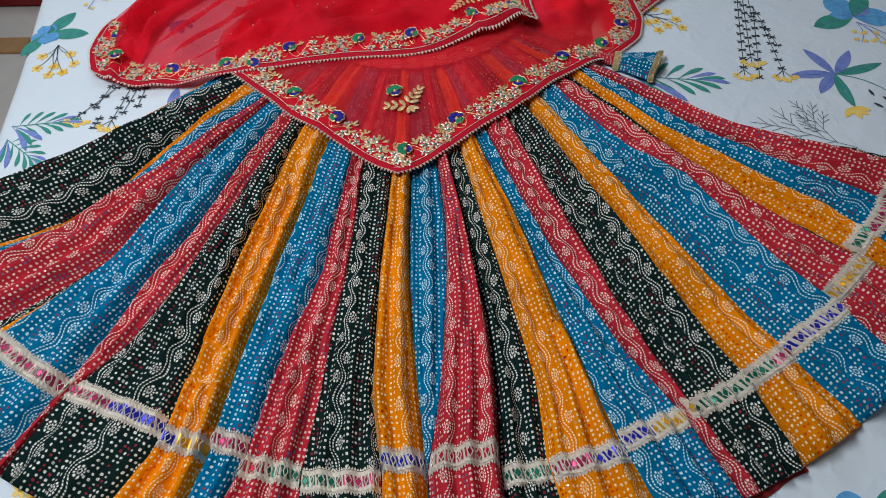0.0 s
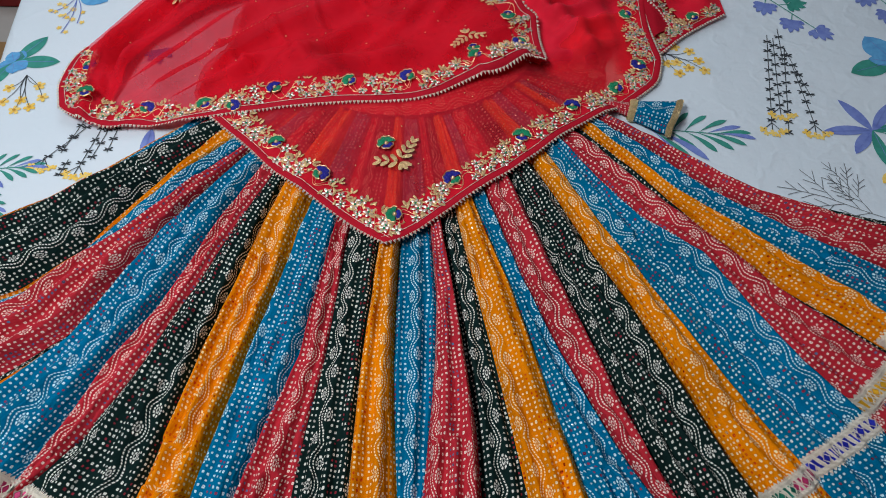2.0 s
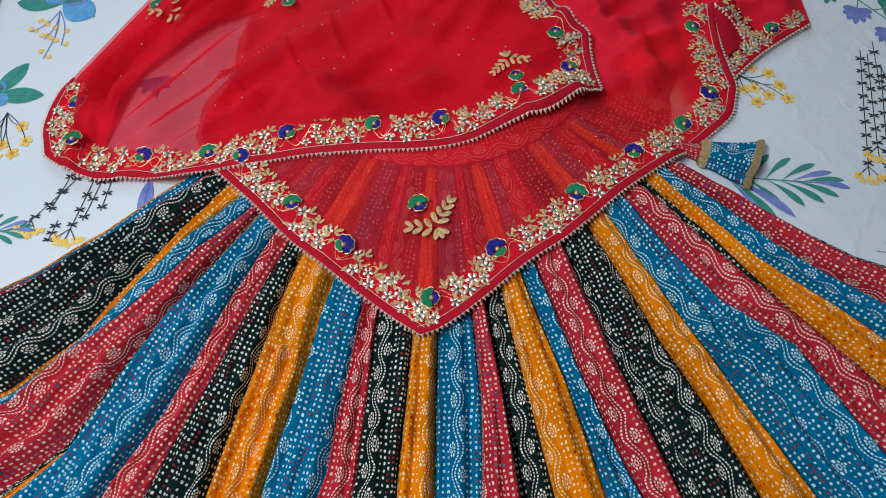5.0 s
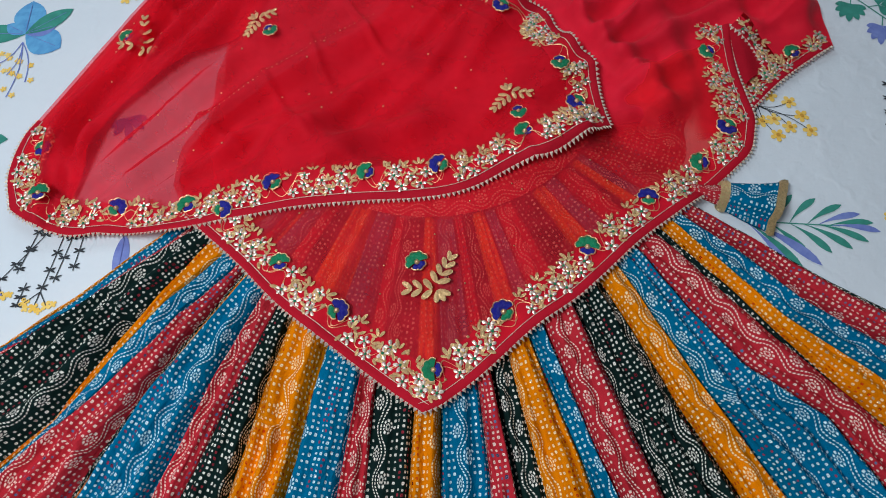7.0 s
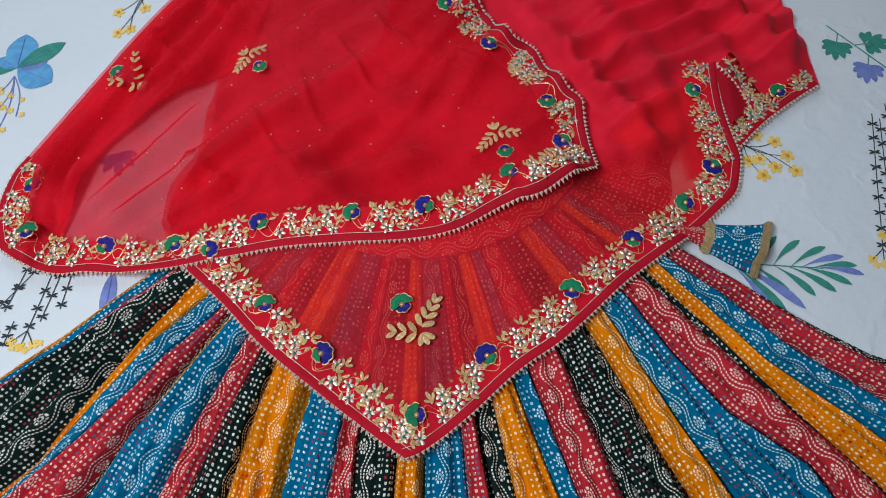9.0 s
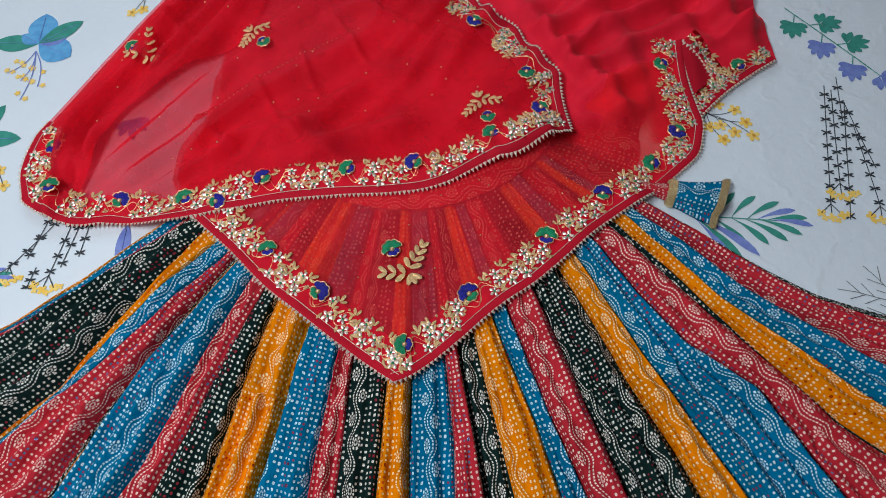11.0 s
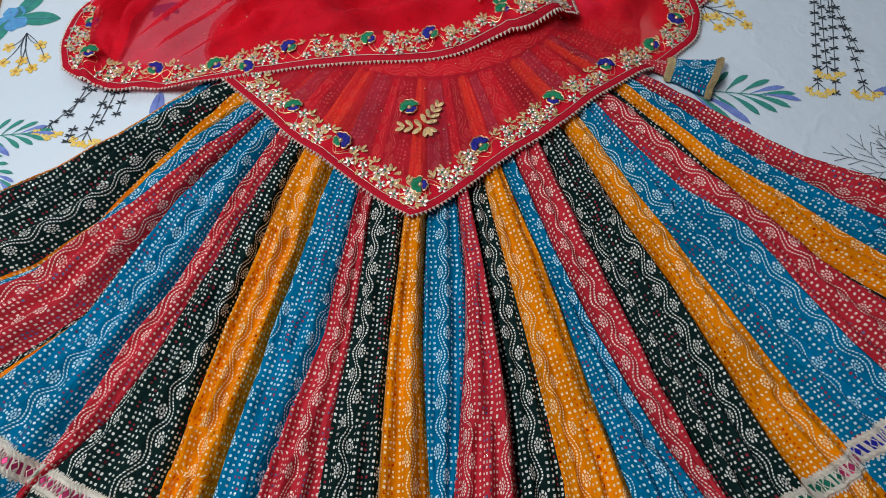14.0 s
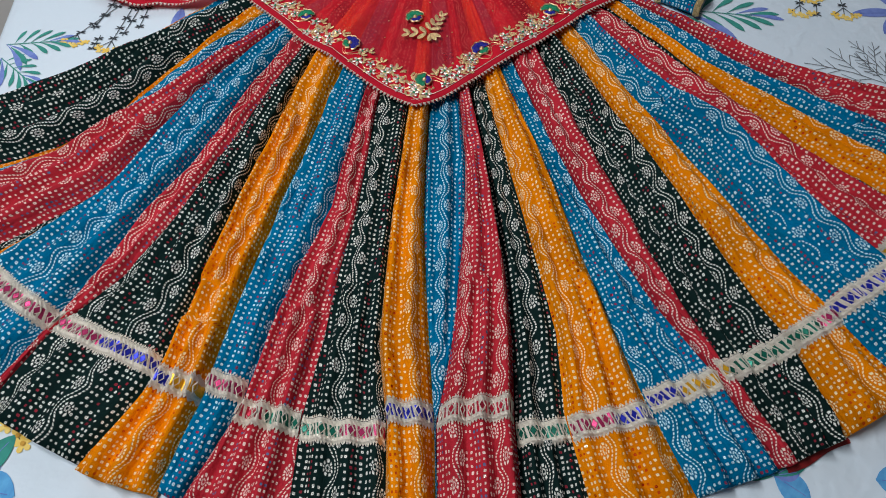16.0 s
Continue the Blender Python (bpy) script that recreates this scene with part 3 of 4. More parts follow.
HEIGHT = np.array([[skirt_height(X0 + c * CELL, Y0 + k * CELL) for c in range(NX)] for k in range(NY)])
DRAPE = HEIGHT.copy()
for dy in range(-2, 3):
    for dx in range(-2, 3):
        DRAPE = np.maximum(DRAPE, np.roll(np.roll(HEIGHT, dy, 0), dx, 1))
SOFT = DRAPE.copy()
for _ in range(12):
    SOFT = (SOFT + np.roll(SOFT, 1, 0) + np.roll(SOFT, -1, 0) + np.roll(SOFT, 1, 1) + np.roll(SOFT, -1, 1)) / 5
LAY = np.maximum(SOFT, DRAPE * 0.0 + HEIGHT + 0.001)
for _ in range(2):
    LAY = np.maximum((LAY + np.roll(LAY, 1, 0) + np.roll(LAY, -1, 0) + np.roll(LAY, 1, 1) + np.roll(LAY, -1, 1)) / 5, HEIGHT + 0.001)


def lie(x, y):
    """The height at which a cloth lies on the skirt or the sheet."""
    fx, fy = min(NX - 1.001, max(0, (x - X0) / CELL)), min(NY - 1.001, max(0, (y - Y0) / CELL))
    i, j = int(fx), int(fy)
    a, b = fx - i, fy - j
    h = LAY[j, i] * (1 - a) * (1 - b) + LAY[j, i + 1] * a * (1 - b) + LAY[j + 1, i] * (1 - a) * b + LAY[j + 1, i + 1] * a * b
    return max(h, sheet_z(x, y)) + 0.0025


def z_low(x, y):
    z = lie(x, y) + 0.002 + 0.0025 * (0.5 + 0.5 * perlin(x * 9, y * 9, 2))
    over = smooth(0.20, 0.28, x) * smooth(1.25, 1.31, y)
    return z + over * max(0.0, z_side(x, y) + 0.004 - z)


def streak(phase, height):
    """Soft round folds that repeat every turn of the phase."""
    return height * (0.5 + 0.5 * math.sin(phase)) ** 1.4


def crease(phase, height):
    """Narrow pinched folds, one to a turn of the phase."""
    return height * max(0.0, 1 - abs(math.sin(phase / 2)) * 2.6) ** 1.5


def z_side(x, y):
    warp = 2.6 * perlin(x * 5, y * 5, 8)
    f = streak((-0.45 * x + 0.89 * y) * 105 + warp, 0.026 * (0.4 + smooth(-0.25, 0.35, perlin(x * 6, y * 6, 1))))
    g = streak((0.85 * x + 0.53 * y) * 62 + 1.5 * warp, 0.022 * (0.3 + smooth(-0.3, 0.3, perlin(x * 5, y * 5, 21))))
    f += crease((-0.62 * x + 0.79 * y) * 74 + 1.7 * warp, 0.009 * smooth(-0.1, 0.3, perlin(x * 7, y * 7, 44)))
    calm = smooth(0.36, 0.30, x) + smooth(1.44, 1.50, y) - smooth(0.36, 0.30, x) * smooth(1.44, 1.50, y)
    fringe = 0.20 - 0.55 * max(0.0, y - 1.38)
    calm *= smooth(fringe, fringe + 0.045, x)
    return lie(x, y) + 0.004 + (f + g) * smooth(1.26, 1.33, y) * smooth(0.60, 0.54, x) * calm


LOOP_Y, LOOP_X = (1.08, 1.197, 1.262, 1.371, 1.515, 1.632, 1.76, 1.92), (-0.76, -0.763, -0.758, -0.709, -0.641, -0.58, -0.50, -0.42)


# the clear part of the upper layer, between the folded-back side and the layers beneath
WIN_Y, WIN_L, WIN_R = (1.095, 1.15, 1.25, 1.31, 1.36, 1.42, 1.455, 1.51), (-0.672, -0.653, -0.632, -0.616, -0.579, -0.523, -0.457, -0.407), (-0.453, -0.479, -0.478, -0.462, -0.452, -0.450, -0.449, -0.407)


def z_top(x, y):
    a, d = math.atan2(y - 0.93, x + 0.84), math.hypot(y - 0.93, x + 0.84)
    warp = 1.8 * perlin(x * 4, y * 4, 6)
    fan = streak(a * 46 + warp, 0.024 * (0.3 + smooth(-0.3, 0.3, perlin(x * 5, y * 5, 12))) * smooth(0.12, 0.4, d))
    fine = streak((-0.82 * x + 0.57 * y) * 95 + 2 * warp, 0.010 * (0.25 + smooth(-0.25, 0.25, perlin(x * 7, y * 7, 31))))
    side = float(np.interp(y, LOOP_Y, LOOP_X))
    fine += crease(a * 31 + 1.2 * warp, 0.013 * smooth(-0.15, 0.3, perlin(x * 4, y * 4, 51)))
    fine += crease((0.75 * x + 0.66 * y) * 52 + 2.2 * warp, 0.010 * smooth(0.0, 0.35, perlin(x * 5, y * 5, 63)))
    wl, wr = float(np.interp(y, WIN_Y, WIN_L)), float(np.interp(y, WIN_Y, WIN_R))
    fine *= 1 - 0.75 * smooth(wl - 0.02, wl + 0.03, x) * smooth(wr + 0.03, wr - 0.02, x)
    # the folded-back side lies in long gathers that follow its edge
    fine += smooth(wl + 0.03, wl - 0.03, x) * (streak((x - side) * 112 + 0.8 * warp, 0.024) + crease((x - side) * 74 + 1.4 * warp, 0.012))
    inside = smooth(1.12, 1.24, y + 0.10 * smooth(-0.4, -0.6, x)) * smooth(0.0, 0.075, x - side)
    over = smooth(-0.16, -0.04, x) * smooth(1.25, 1.30, y) * (z_side(x, y) - lie(x, y))
    return lie(x, y) + over + 0.007 * smooth(1.12, 1.2, y) + 0.004 + inside * (fan + fine) + 0.002 * (0.5 + 0.5 * perlin(x * 22, y * 22, 1))


def z_under(x, y):
    z = z_top(x, y)
    side = smooth(0.0, 0.06, x - float(np.interp(y, LOOP_Y, LOOP_X)))
    return z - 0.0015 - 0.0055 * side - 0.45 * max(0.0, z - lie(x, y) - 0.006)


def coons(bottom, top, left, right, zf, material, n=70, fade=None, name="layer"):
    """A cloth between four edges; bottom and top run from left to right, left and right upwards."""
    (b, _), (t, _), (l, _), (r, _) = spline(bottom, n), spline(top, n), spline(left, n), spline(right, n)
    verts = []
    for j in range(n + 1):
        v = j / n
        for i in range(n + 1):
            u = i / n
            p = (1 - v) * b[i] + v * t[i] + (1 - u) * l[j] + u * r[j] - ((1 - u) * (1 - v) * b[0] + u * (1 - v) * b[n] + (1 - u) * v * t[0] + u * v * t[n])
            verts.append((p[0], p[1], zf(p[0], p[1])))
    me = mesh_of(name, verts, grid_faces(n + 1, n + 1), material)
    if fade:
        thick = me.attributes.new("gather", "FLOAT", "POINT")
        thick.data.foreach_set("value", [fade(i / n, j / n) for j in range(n + 1) for i in range(n + 1)])
    return me


LOW_LEFT = [(-0.461, 1.116), (-0.423, 1.08), (-0.364, 1.03), (-0.291, 0.96), (-0.205, 0.895), (-0.136, 0.846), (-0.087, 0.812)]
LOW_RIGHT = [(-0.087, 0.812), (-0.061, 0.824), (-0.005, 0.867), (0.063, 0.929), (0.132, 0.977), (0.225, 1.062), (0.317, 1.132), (0.387, 1.194), (0.417, 1.226), (0.43, 1.266)]
TURN_UP = [(0.43, 1.266), (0.433, 1.292), (0.427, 1.329), (0.421, 1.387), (0.423, 1.476)]
LOW_TOP = [(-0.461, 1.116), (-0.20, 1.22), (0.05, 1.32), (0.20, 1.37), (0.33, 1.414), (0.423, 1.476)]
TOP_LOOP = [(-0.733, 1.124), (-0.748, 1.145), (-0.763, 1.197), (-0.758, 1.262), (-0.709, 1.371), (-0.641, 1.515), (-0.58, 1.632), (-0.50, 1.76), (-0.42, 1.92)]
TOP_HEM = [(-0.733, 1.124), (-0.66, 1.089), (-0.575, 1.089), (-0.466, 1.08), (-0.375, 1.098), (-0.284, 1.116), (-0.19, 1.12), (-0.098, 1.124), (-0.025, 1.138), (0.049, 1.175), (0.114, 1.196), (0.198, 1.258)]
TOP_SIDE = [(0.198, 1.258), (0.189, 1.329), (0.182, 1.389), (0.154, 1.417), (0.108, 1.507), (0.065, 1.525), (0.02, 1.606), (-0.05, 1.7), (-0.1, 1.92)]
SIDE_HEM = [(0.10, 1.22), (0.24, 1.22), (0.35, 1.25), (0.425, 1.297), (0.487, 1.358), (0.546, 1.403), (0.591, 1.434)]
SIDE_FOLD = [(0.591, 1.434), (0.588, 1.478), (0.582, 1.535), (0.55, 1.61), (0.46, 1.74), (0.36, 1.92)]

WINDOW_RIGHT = [(-0.453, 1.092), (-0.479, 1.150), (-0.494, 1.202), (-0.472, 1.270), (-0.452, 1.353), (-0.449, 1.463), (-0.431, 1.525), (-0.40, 1.62), (-0.33, 1.915)]
WINDOW_LEFT = [(-0.672, 1.095), (-0.653, 1.147), (-0.632, 1.249), (-0.616, 1.308), (-0.579, 1.358), (-0.523, 1.418), (-0.457, 1.455), (-0.407, 1.510), (-0.36, 1.72)]
INNER_HEM = [(-0.452, 1.094), (-0.468, 1.149), (-0.484, 1.185), (-0.480, 1.233), (-0.404, 1.322), (-0.337, 1.392), (-0.269, 1.452), (-0.191, 1.513), (-0.15, 1.62), (-0.14, 1.915)]

dupatta = thing("dupatta", "sheer red chiffon dupatta with gold embroidered border, folded over the skirt", "scarf")
low = part("layer", coons(LOW_RIGHT, LOW_TOP, LOW_LEFT[::-1], TURN_UP, z_low, M_SHEER, 90), dupatta, "single sheer red chiffon layer ending in a point")
side = part("layer", coons(SIDE_HEM, [(-0.10, 1.92), (0.36, 1.92)], [(0.10, 1.22), (0.05, 1.50), (-0.05, 1.70), (-0.10, 1.92)], SIDE_FOLD, z_side, M_SOLID, 170, lambda u, v: max(smooth(0.02, 0.14, v), smooth(0.42, 0.5, u))), dupatta,
            "crumpled doubled red chiffon layer")
top = part("layer", coons(TOP_HEM, [(-0.42, 1.92), (-0.10, 1.92)], TOP_LOOP, TOP_SIDE, z_top, M_SHEER_TOP, 200), dupatta, "upper sheer red chiffon layer in soft folds")
part("layer", coons([(-0.453, 1.092), (-0.30, 1.13), (-0.10, 1.145), (0.04, 1.20), (0.188, 1.27)], [(-0.33, 1.915), (-0.11, 1.915)], WINDOW_RIGHT,
                    [(x - 0.008, y + 0.004) for x, y in TOP_SIDE], z_under, M_SHEER_TOP, 150), dupatta, "second sheer red chiffon layer under the upper one")


def z_third(x, y):
    return z_under(x, y) - 0.0018


part("layer", coons([(-0.452, 1.094), (-0.30, 1.132), (-0.10, 1.147), (0.04, 1.202), (0.186, 1.272)], [(-0.14, 1.915), (-0.112, 1.915)], INNER_HEM,
                    [(x - 0.010, y + 0.005) for x, y in TOP_SIDE], z_third, M_SOLID, 130, lambda u, v: smooth(-0.002, 0.012, u) * (0.9 + 0.1 * smooth(0.0, 0.3, u))), dupatta,
     "doubled red chiffon under the upper layers")
LOOP_IN = [(x + 0.002, y) for x, y in TOP_LOOP[:-1]]
part("layer", coons([LOOP_IN[0], (-0.700, 1.108), (-0.672, 1.095)], [LOOP_IN[-1], (-0.43, 1.74), (-0.36, 1.72)], LOOP_IN,
                    WINDOW_LEFT, z_under, M_SOLID, 110, lambda u, v: smooth(0.0, 0.04, 1 - u + 0.02 * math.sin(v * 17))), dupatta,
     "folded-back red chiffon along the side")


def z_flap(x, y):
    return z_side(x, y) + 0.012 * smooth(0.468, 0.43, x)


part("flap", coons([(0.424, 1.345), (0.440, 1.362), (0.468, 1.386)], [(0.418, 1.463), (0.4185, 1.4635), (0.419, 1.464)], [(0.424, 1.345), (0.418, 1.40), (0.418, 1.463)],
                   [(0.468, 1.386), (0.450, 1.431), (0.419, 1.464)], z_flap, M_EDGE, 24), dupatta, "turned-up corner showing the inside of the border")


class Edge:
    """A hem of the dupatta: where it runs, and how the cloth lies inside it. The cloth is to the left of the run."""

    def __init__(self, points, zf):
        self.xy, self.long = spline(points, 240)
        self.zf = zf

    def at(self, s, off=0.0, up=0.0):
        k = min(239.999, max(0.0, s / self.long * 240))
        i = int(k)
        p = self.xy[i] + (self.xy[i + 1] - self.xy[i]) * (k - i)
        lo, hi = max(0, i - 4), min(240, i + 5)
        d = self.xy[hi] - self.xy[lo]
        d = d / np.hypot(*d)
        x, y = p[0] - d[1] * off, p[1] + d[0] * off
        return Vector((x, y, self.zf(x, y) + up)), math.atan2(d[1], d[0])

    def near(self, x, y):
        return int(np.argmin(np.hypot(self.xy[:, 0] - x, self.xy[:, 1] - y))) / 240 * self.long


def ribbon(edge, s0, s1, profile, material, name):
    n = max(4, int((s1 - s0) / 0.005))
    k = len(profile)
    verts = [edge.at(s0 + (s1 - s0) * c / n, off, up)[0] for c in range(n + 1) for off, up in profile]
    faces = [(c * k + q, c * k + k + q, c * k + k + q + 1, c * k + q + 1) for c in range(n) for q in range(k - 1)]
    return mesh_of(name, verts, faces, material)


def picot(edge):
    """The row of small silver points outside the hem."""
    n = int(edge.long / 0.0074)
    verts, faces = [], []
    for c in range(n):
        s0, s1 = edge.long * c / n, edge.long * (c + 0.92) / n
        b = len(verts)
        reach = -0.0040 - 0.0012 * random.random()
        verts += [edge.at(s0, 0.002, 0.0025)[0], edge.at(s1, 0.002, 0.0025)[0], edge.at((s0 + s1) / 2, reach, 0.0012)[0], edge.at((s0 + s1) / 2, -0.001, 0.0048)[0]]
        faces += [(b, b + 3, b + 1), (b, b + 2, b + 3), (b + 1, b + 3, b + 2)]
    return mesh_of("picot_lace", verts, faces, M_LACE, None, False)


def vine(edge, slim):
    """Couched gold wire that winds through the border."""
    n = int(edge.long / 0.0018)
    verts, faces = [], []
    for k, (mid, amp, wave, ph) in enumerate(((0.031, 0.010, 0.046, 0), (0.036, 0.012, 0.033, 2))):
        base = len(verts)
        for c in range(n + 1):
            s = edge.long * c / n
            off = mid * slim + amp * slim * math.sin(2 * math.pi * s / wave + ph)
            for w, up in ((-0.0007, 0.0014), (0, 0.0026), (0.0007, 0.0014)):
                verts.append(edge.at(s, off + w, up)[0])
        faces += [(base + c * 3 + q, base + c * 3 + 3 + q, base + c * 3 + 4 + q, base + c * 3 + 1 + q) for c in range(n) for q in range(2)]
    return mesh_of("wire_vine", verts, faces, M_WIRE)


def petal(length, width, height, x0=0.0, ang=0.0):
    """A pointed, domed petal that lies along its angle."""
    ring, ca, sa = [], math.cos(ang), math.sin(ang)
    for k in range(10):
        a = 2 * math.pi * k / 10
        x = x0 + length * (0.5 - 0.5 * math.cos(a))
        y = width * 0.5 * math.sin(a) * (0.75 + 0.35 * math.sin(a / 2))
        ring.append((x * ca - y * sa, x * sa + y * ca, 0.0))
    mid = [((x0 + length * f) * ca, (x0 + length * f) * sa, height) for f in (0.35, 0.65)]
    faces = [(k, (k + 1) % 10, 11 if 3 <= k <= 6 else 10) for k in range(10)] + [(10, 3, 11), (10, 11, 7)]
    return ring + mid, faces


def merged(name, pieces, material, smooth_shaded=True):
    verts, faces = [], []
    for v, f in pieces:
        b = len(verts)
        verts += v
        faces += [tuple(q + b for q in face) for face in f]
    return mesh_of(name, verts, faces, material, None, smooth_shaded)


def bead(x, y, r, z=0.0):
    v = [(x + r * math.cos(k * math.pi / 3), y + r * math.sin(k * math.pi / 3), z) for k in range(6)]
    v += [(x + r * 0.6 * math.cos(k * math.pi / 3), y + r * 0.6 * math.sin(k * math.pi / 3), z + r * 0.7) for k in range(6)] + [(x, y, z + r * 0.9)]
    f = [(k, (k + 1) % 6, 6 + (k + 1) % 6, 6 + k) for k in range(6)] + [(6 + k, 6 + (k + 1) % 6, 12) for k in range(6)]
    return v, f


def lobes(r0, r1, a0, a1, bumps, height):
    """A scalloped, padded fan of satin stitch."""
    n = bumps * 6
    verts, faces = [], []
    for k in range(n + 1):
        a = a0 + (a1 - a0) * k / n
        out = r1 * (0.88 + 0.12 * abs(math.sin(math.pi * bumps * k / n)))
        for f, z in ((0, 0), (0.15, height), (0.8, height), (1, 0)):
            r = r0 + (out - r0) * f
            verts.append((r * math.cos(a), r * math.sin(a), z))
    for k in range(n):
        faces += [(k * 4 + q, k * 4 + 4 + q, k * 4 + 5 + q, k * 4 + 1 + q) for q in range(3)]
    return verts, faces


def outline(r1, a0, a1, bumps):
    n = bumps * 6
    verts, faces = [], []
    for k in range(n + 1):
        a = a0 + (a1 - a0) * k / n
        out = r1 * (0.88 + 0.12 * abs(math.sin(math.pi * bumps * k / n)))
        for w, z in ((-0.0002, 0.0008), (0.0008, 0.0030), (0.0019, 0.0)):
            verts.append(((out + w) * math.cos(a), (out + w) * math.sin(a), z))
    for k in range(n):
        faces += [(k * 3 + q, k * 3 + 3 + q, k * 3 + 4 + q, k * 3 + 1 + q) for q in range(2)]
    return verts, faces


FLOWER = merged("flower", [petal(0.0082, 0.0054, 0.0010, 0.0022, 2 * math.pi * k / 5) for k in range(5)], M_SILVER, False)
FLOWER_HEART = merged("bead", [bead(0, 0, 0.0025, 0.0006)], M_GREEN_THREAD)
LEAF = merged("leaf", [petal(0.0156, 0.0060, 0.0009)], M_GOLD, False)
LEAF_WIDE = merged("leaf", [petal(0.0180, 0.0080, 0.0013)], M_GOLD, False)
LEAF_SMALL = merged("leaf", [petal(0.0124, 0.0050, 0.0008)], M_GOLD, False)
LOBE = {k: merged("lobe", [lobes(0.004, 0.0185, math.radians(-10), math.radians(190), 5, 0.0028)], m) for k, m in (("b", M_BLUE_THREAD), ("g", M_GREEN_THREAD))}
LOBE_BACK = {k: merged("lobe", [lobes(0.004, 0.0135, math.radians(205), math.radians(335), 3, 0.0026)], m) for k, m in (("b", M_GREEN_THREAD), ("g", M_BLUE_THREAD))}
RIM = merged("outline", [outline(0.0185, math.radians(-10), math.radians(190), 5), outline(0.0135, math.radians(200), math.radians(340), 3)], M_WIRE)
HEARTS = merged("bead", [bead(0, 0, 0.0048, 0.0008)], M_WIRE)
SPANGLE = merged("sequin", [bead(0, 0, 0.0024)], M_GOLD)


def lay(name, me, parent, pos, ang, scale=1.0, label=""):
    m = Matrix.Translation(pos) @ Matrix.Rotation(ang, 4, "Z") @ Matrix.Diagonal((scale, scale, scale, 1))
    return part(name, me, parent, label, m)


def paisley(parent, pos, ang, tone, scale=1.0):
    ob = lay("paisley", LOBE[tone], parent, pos, ang, scale, "embroidered blue fan motif" if tone == "b" else "embroidered green fan motif")
    for name, me in (("lobe", LOBE_BACK[tone]), ("outline", RIM), ("bead", HEARTS)):
        part(name, me, ob)
    return ob


def blossom(parent, pos, ang, scale=1.0):
    ob = lay("flower", FLOWER, parent, pos, ang, scale)
    part("bead", FLOWER_HEART, ob)
    return ob


RUNS = [
    ("upper hem", Edge([(-0.742, 1.300), (-0.758, 1.262), (-0.763, 1.197), (-0.748, 1.145), *TOP_HEM], z_top),
     [(-0.752, 1.25, "b"), (-0.69, 1.125, "g"), (-0.575, 1.10, "b"), (-0.45, 1.11, "g"), (-0.314, 1.13, "b"), (-0.176, 1.14, "g"), (-0.063, 1.15, "b"), (0.065, 1.21, "g")]),
    ("upper side", Edge(TOP_SIDE, z_top), [(0.186, 1.31, "b"), (0.165, 1.415, "g"), (0.075, 1.535, "b"), (-0.01, 1.64, "g")]),
    ("point, first side", Edge(LOW_LEFT, z_low), [(-0.42, 1.08, "b"), (-0.325, 0.995, "g"), (-0.232, 0.918, "b")]),
    ("point, other side", Edge([*LOW_RIGHT, *TURN_UP[1:]], z_low),
     [(-0.05, 0.836, "g"), (0.048, 0.92, "b"), (0.170, 1.015, "g"), (0.262, 1.095, "b"), (0.365, 1.17, "g"), (0.422, 1.265, "b"), (0.415, 1.42, "g")]),
    ("outer fold", Edge([(0.425, 1.297), (0.487, 1.358), (0.546, 1.403), (0.589, 1.432)], z_side), [(0.535, 1.395, "g")]),
    ("turned rim", Edge([(0.419, 1.464), (0.450, 1.431), (0.468, 1.386)], z_flap), []),
]
SLIM = {"outer fold": 0.62, "turned rim": 0.40}
rng = random.Random(7)
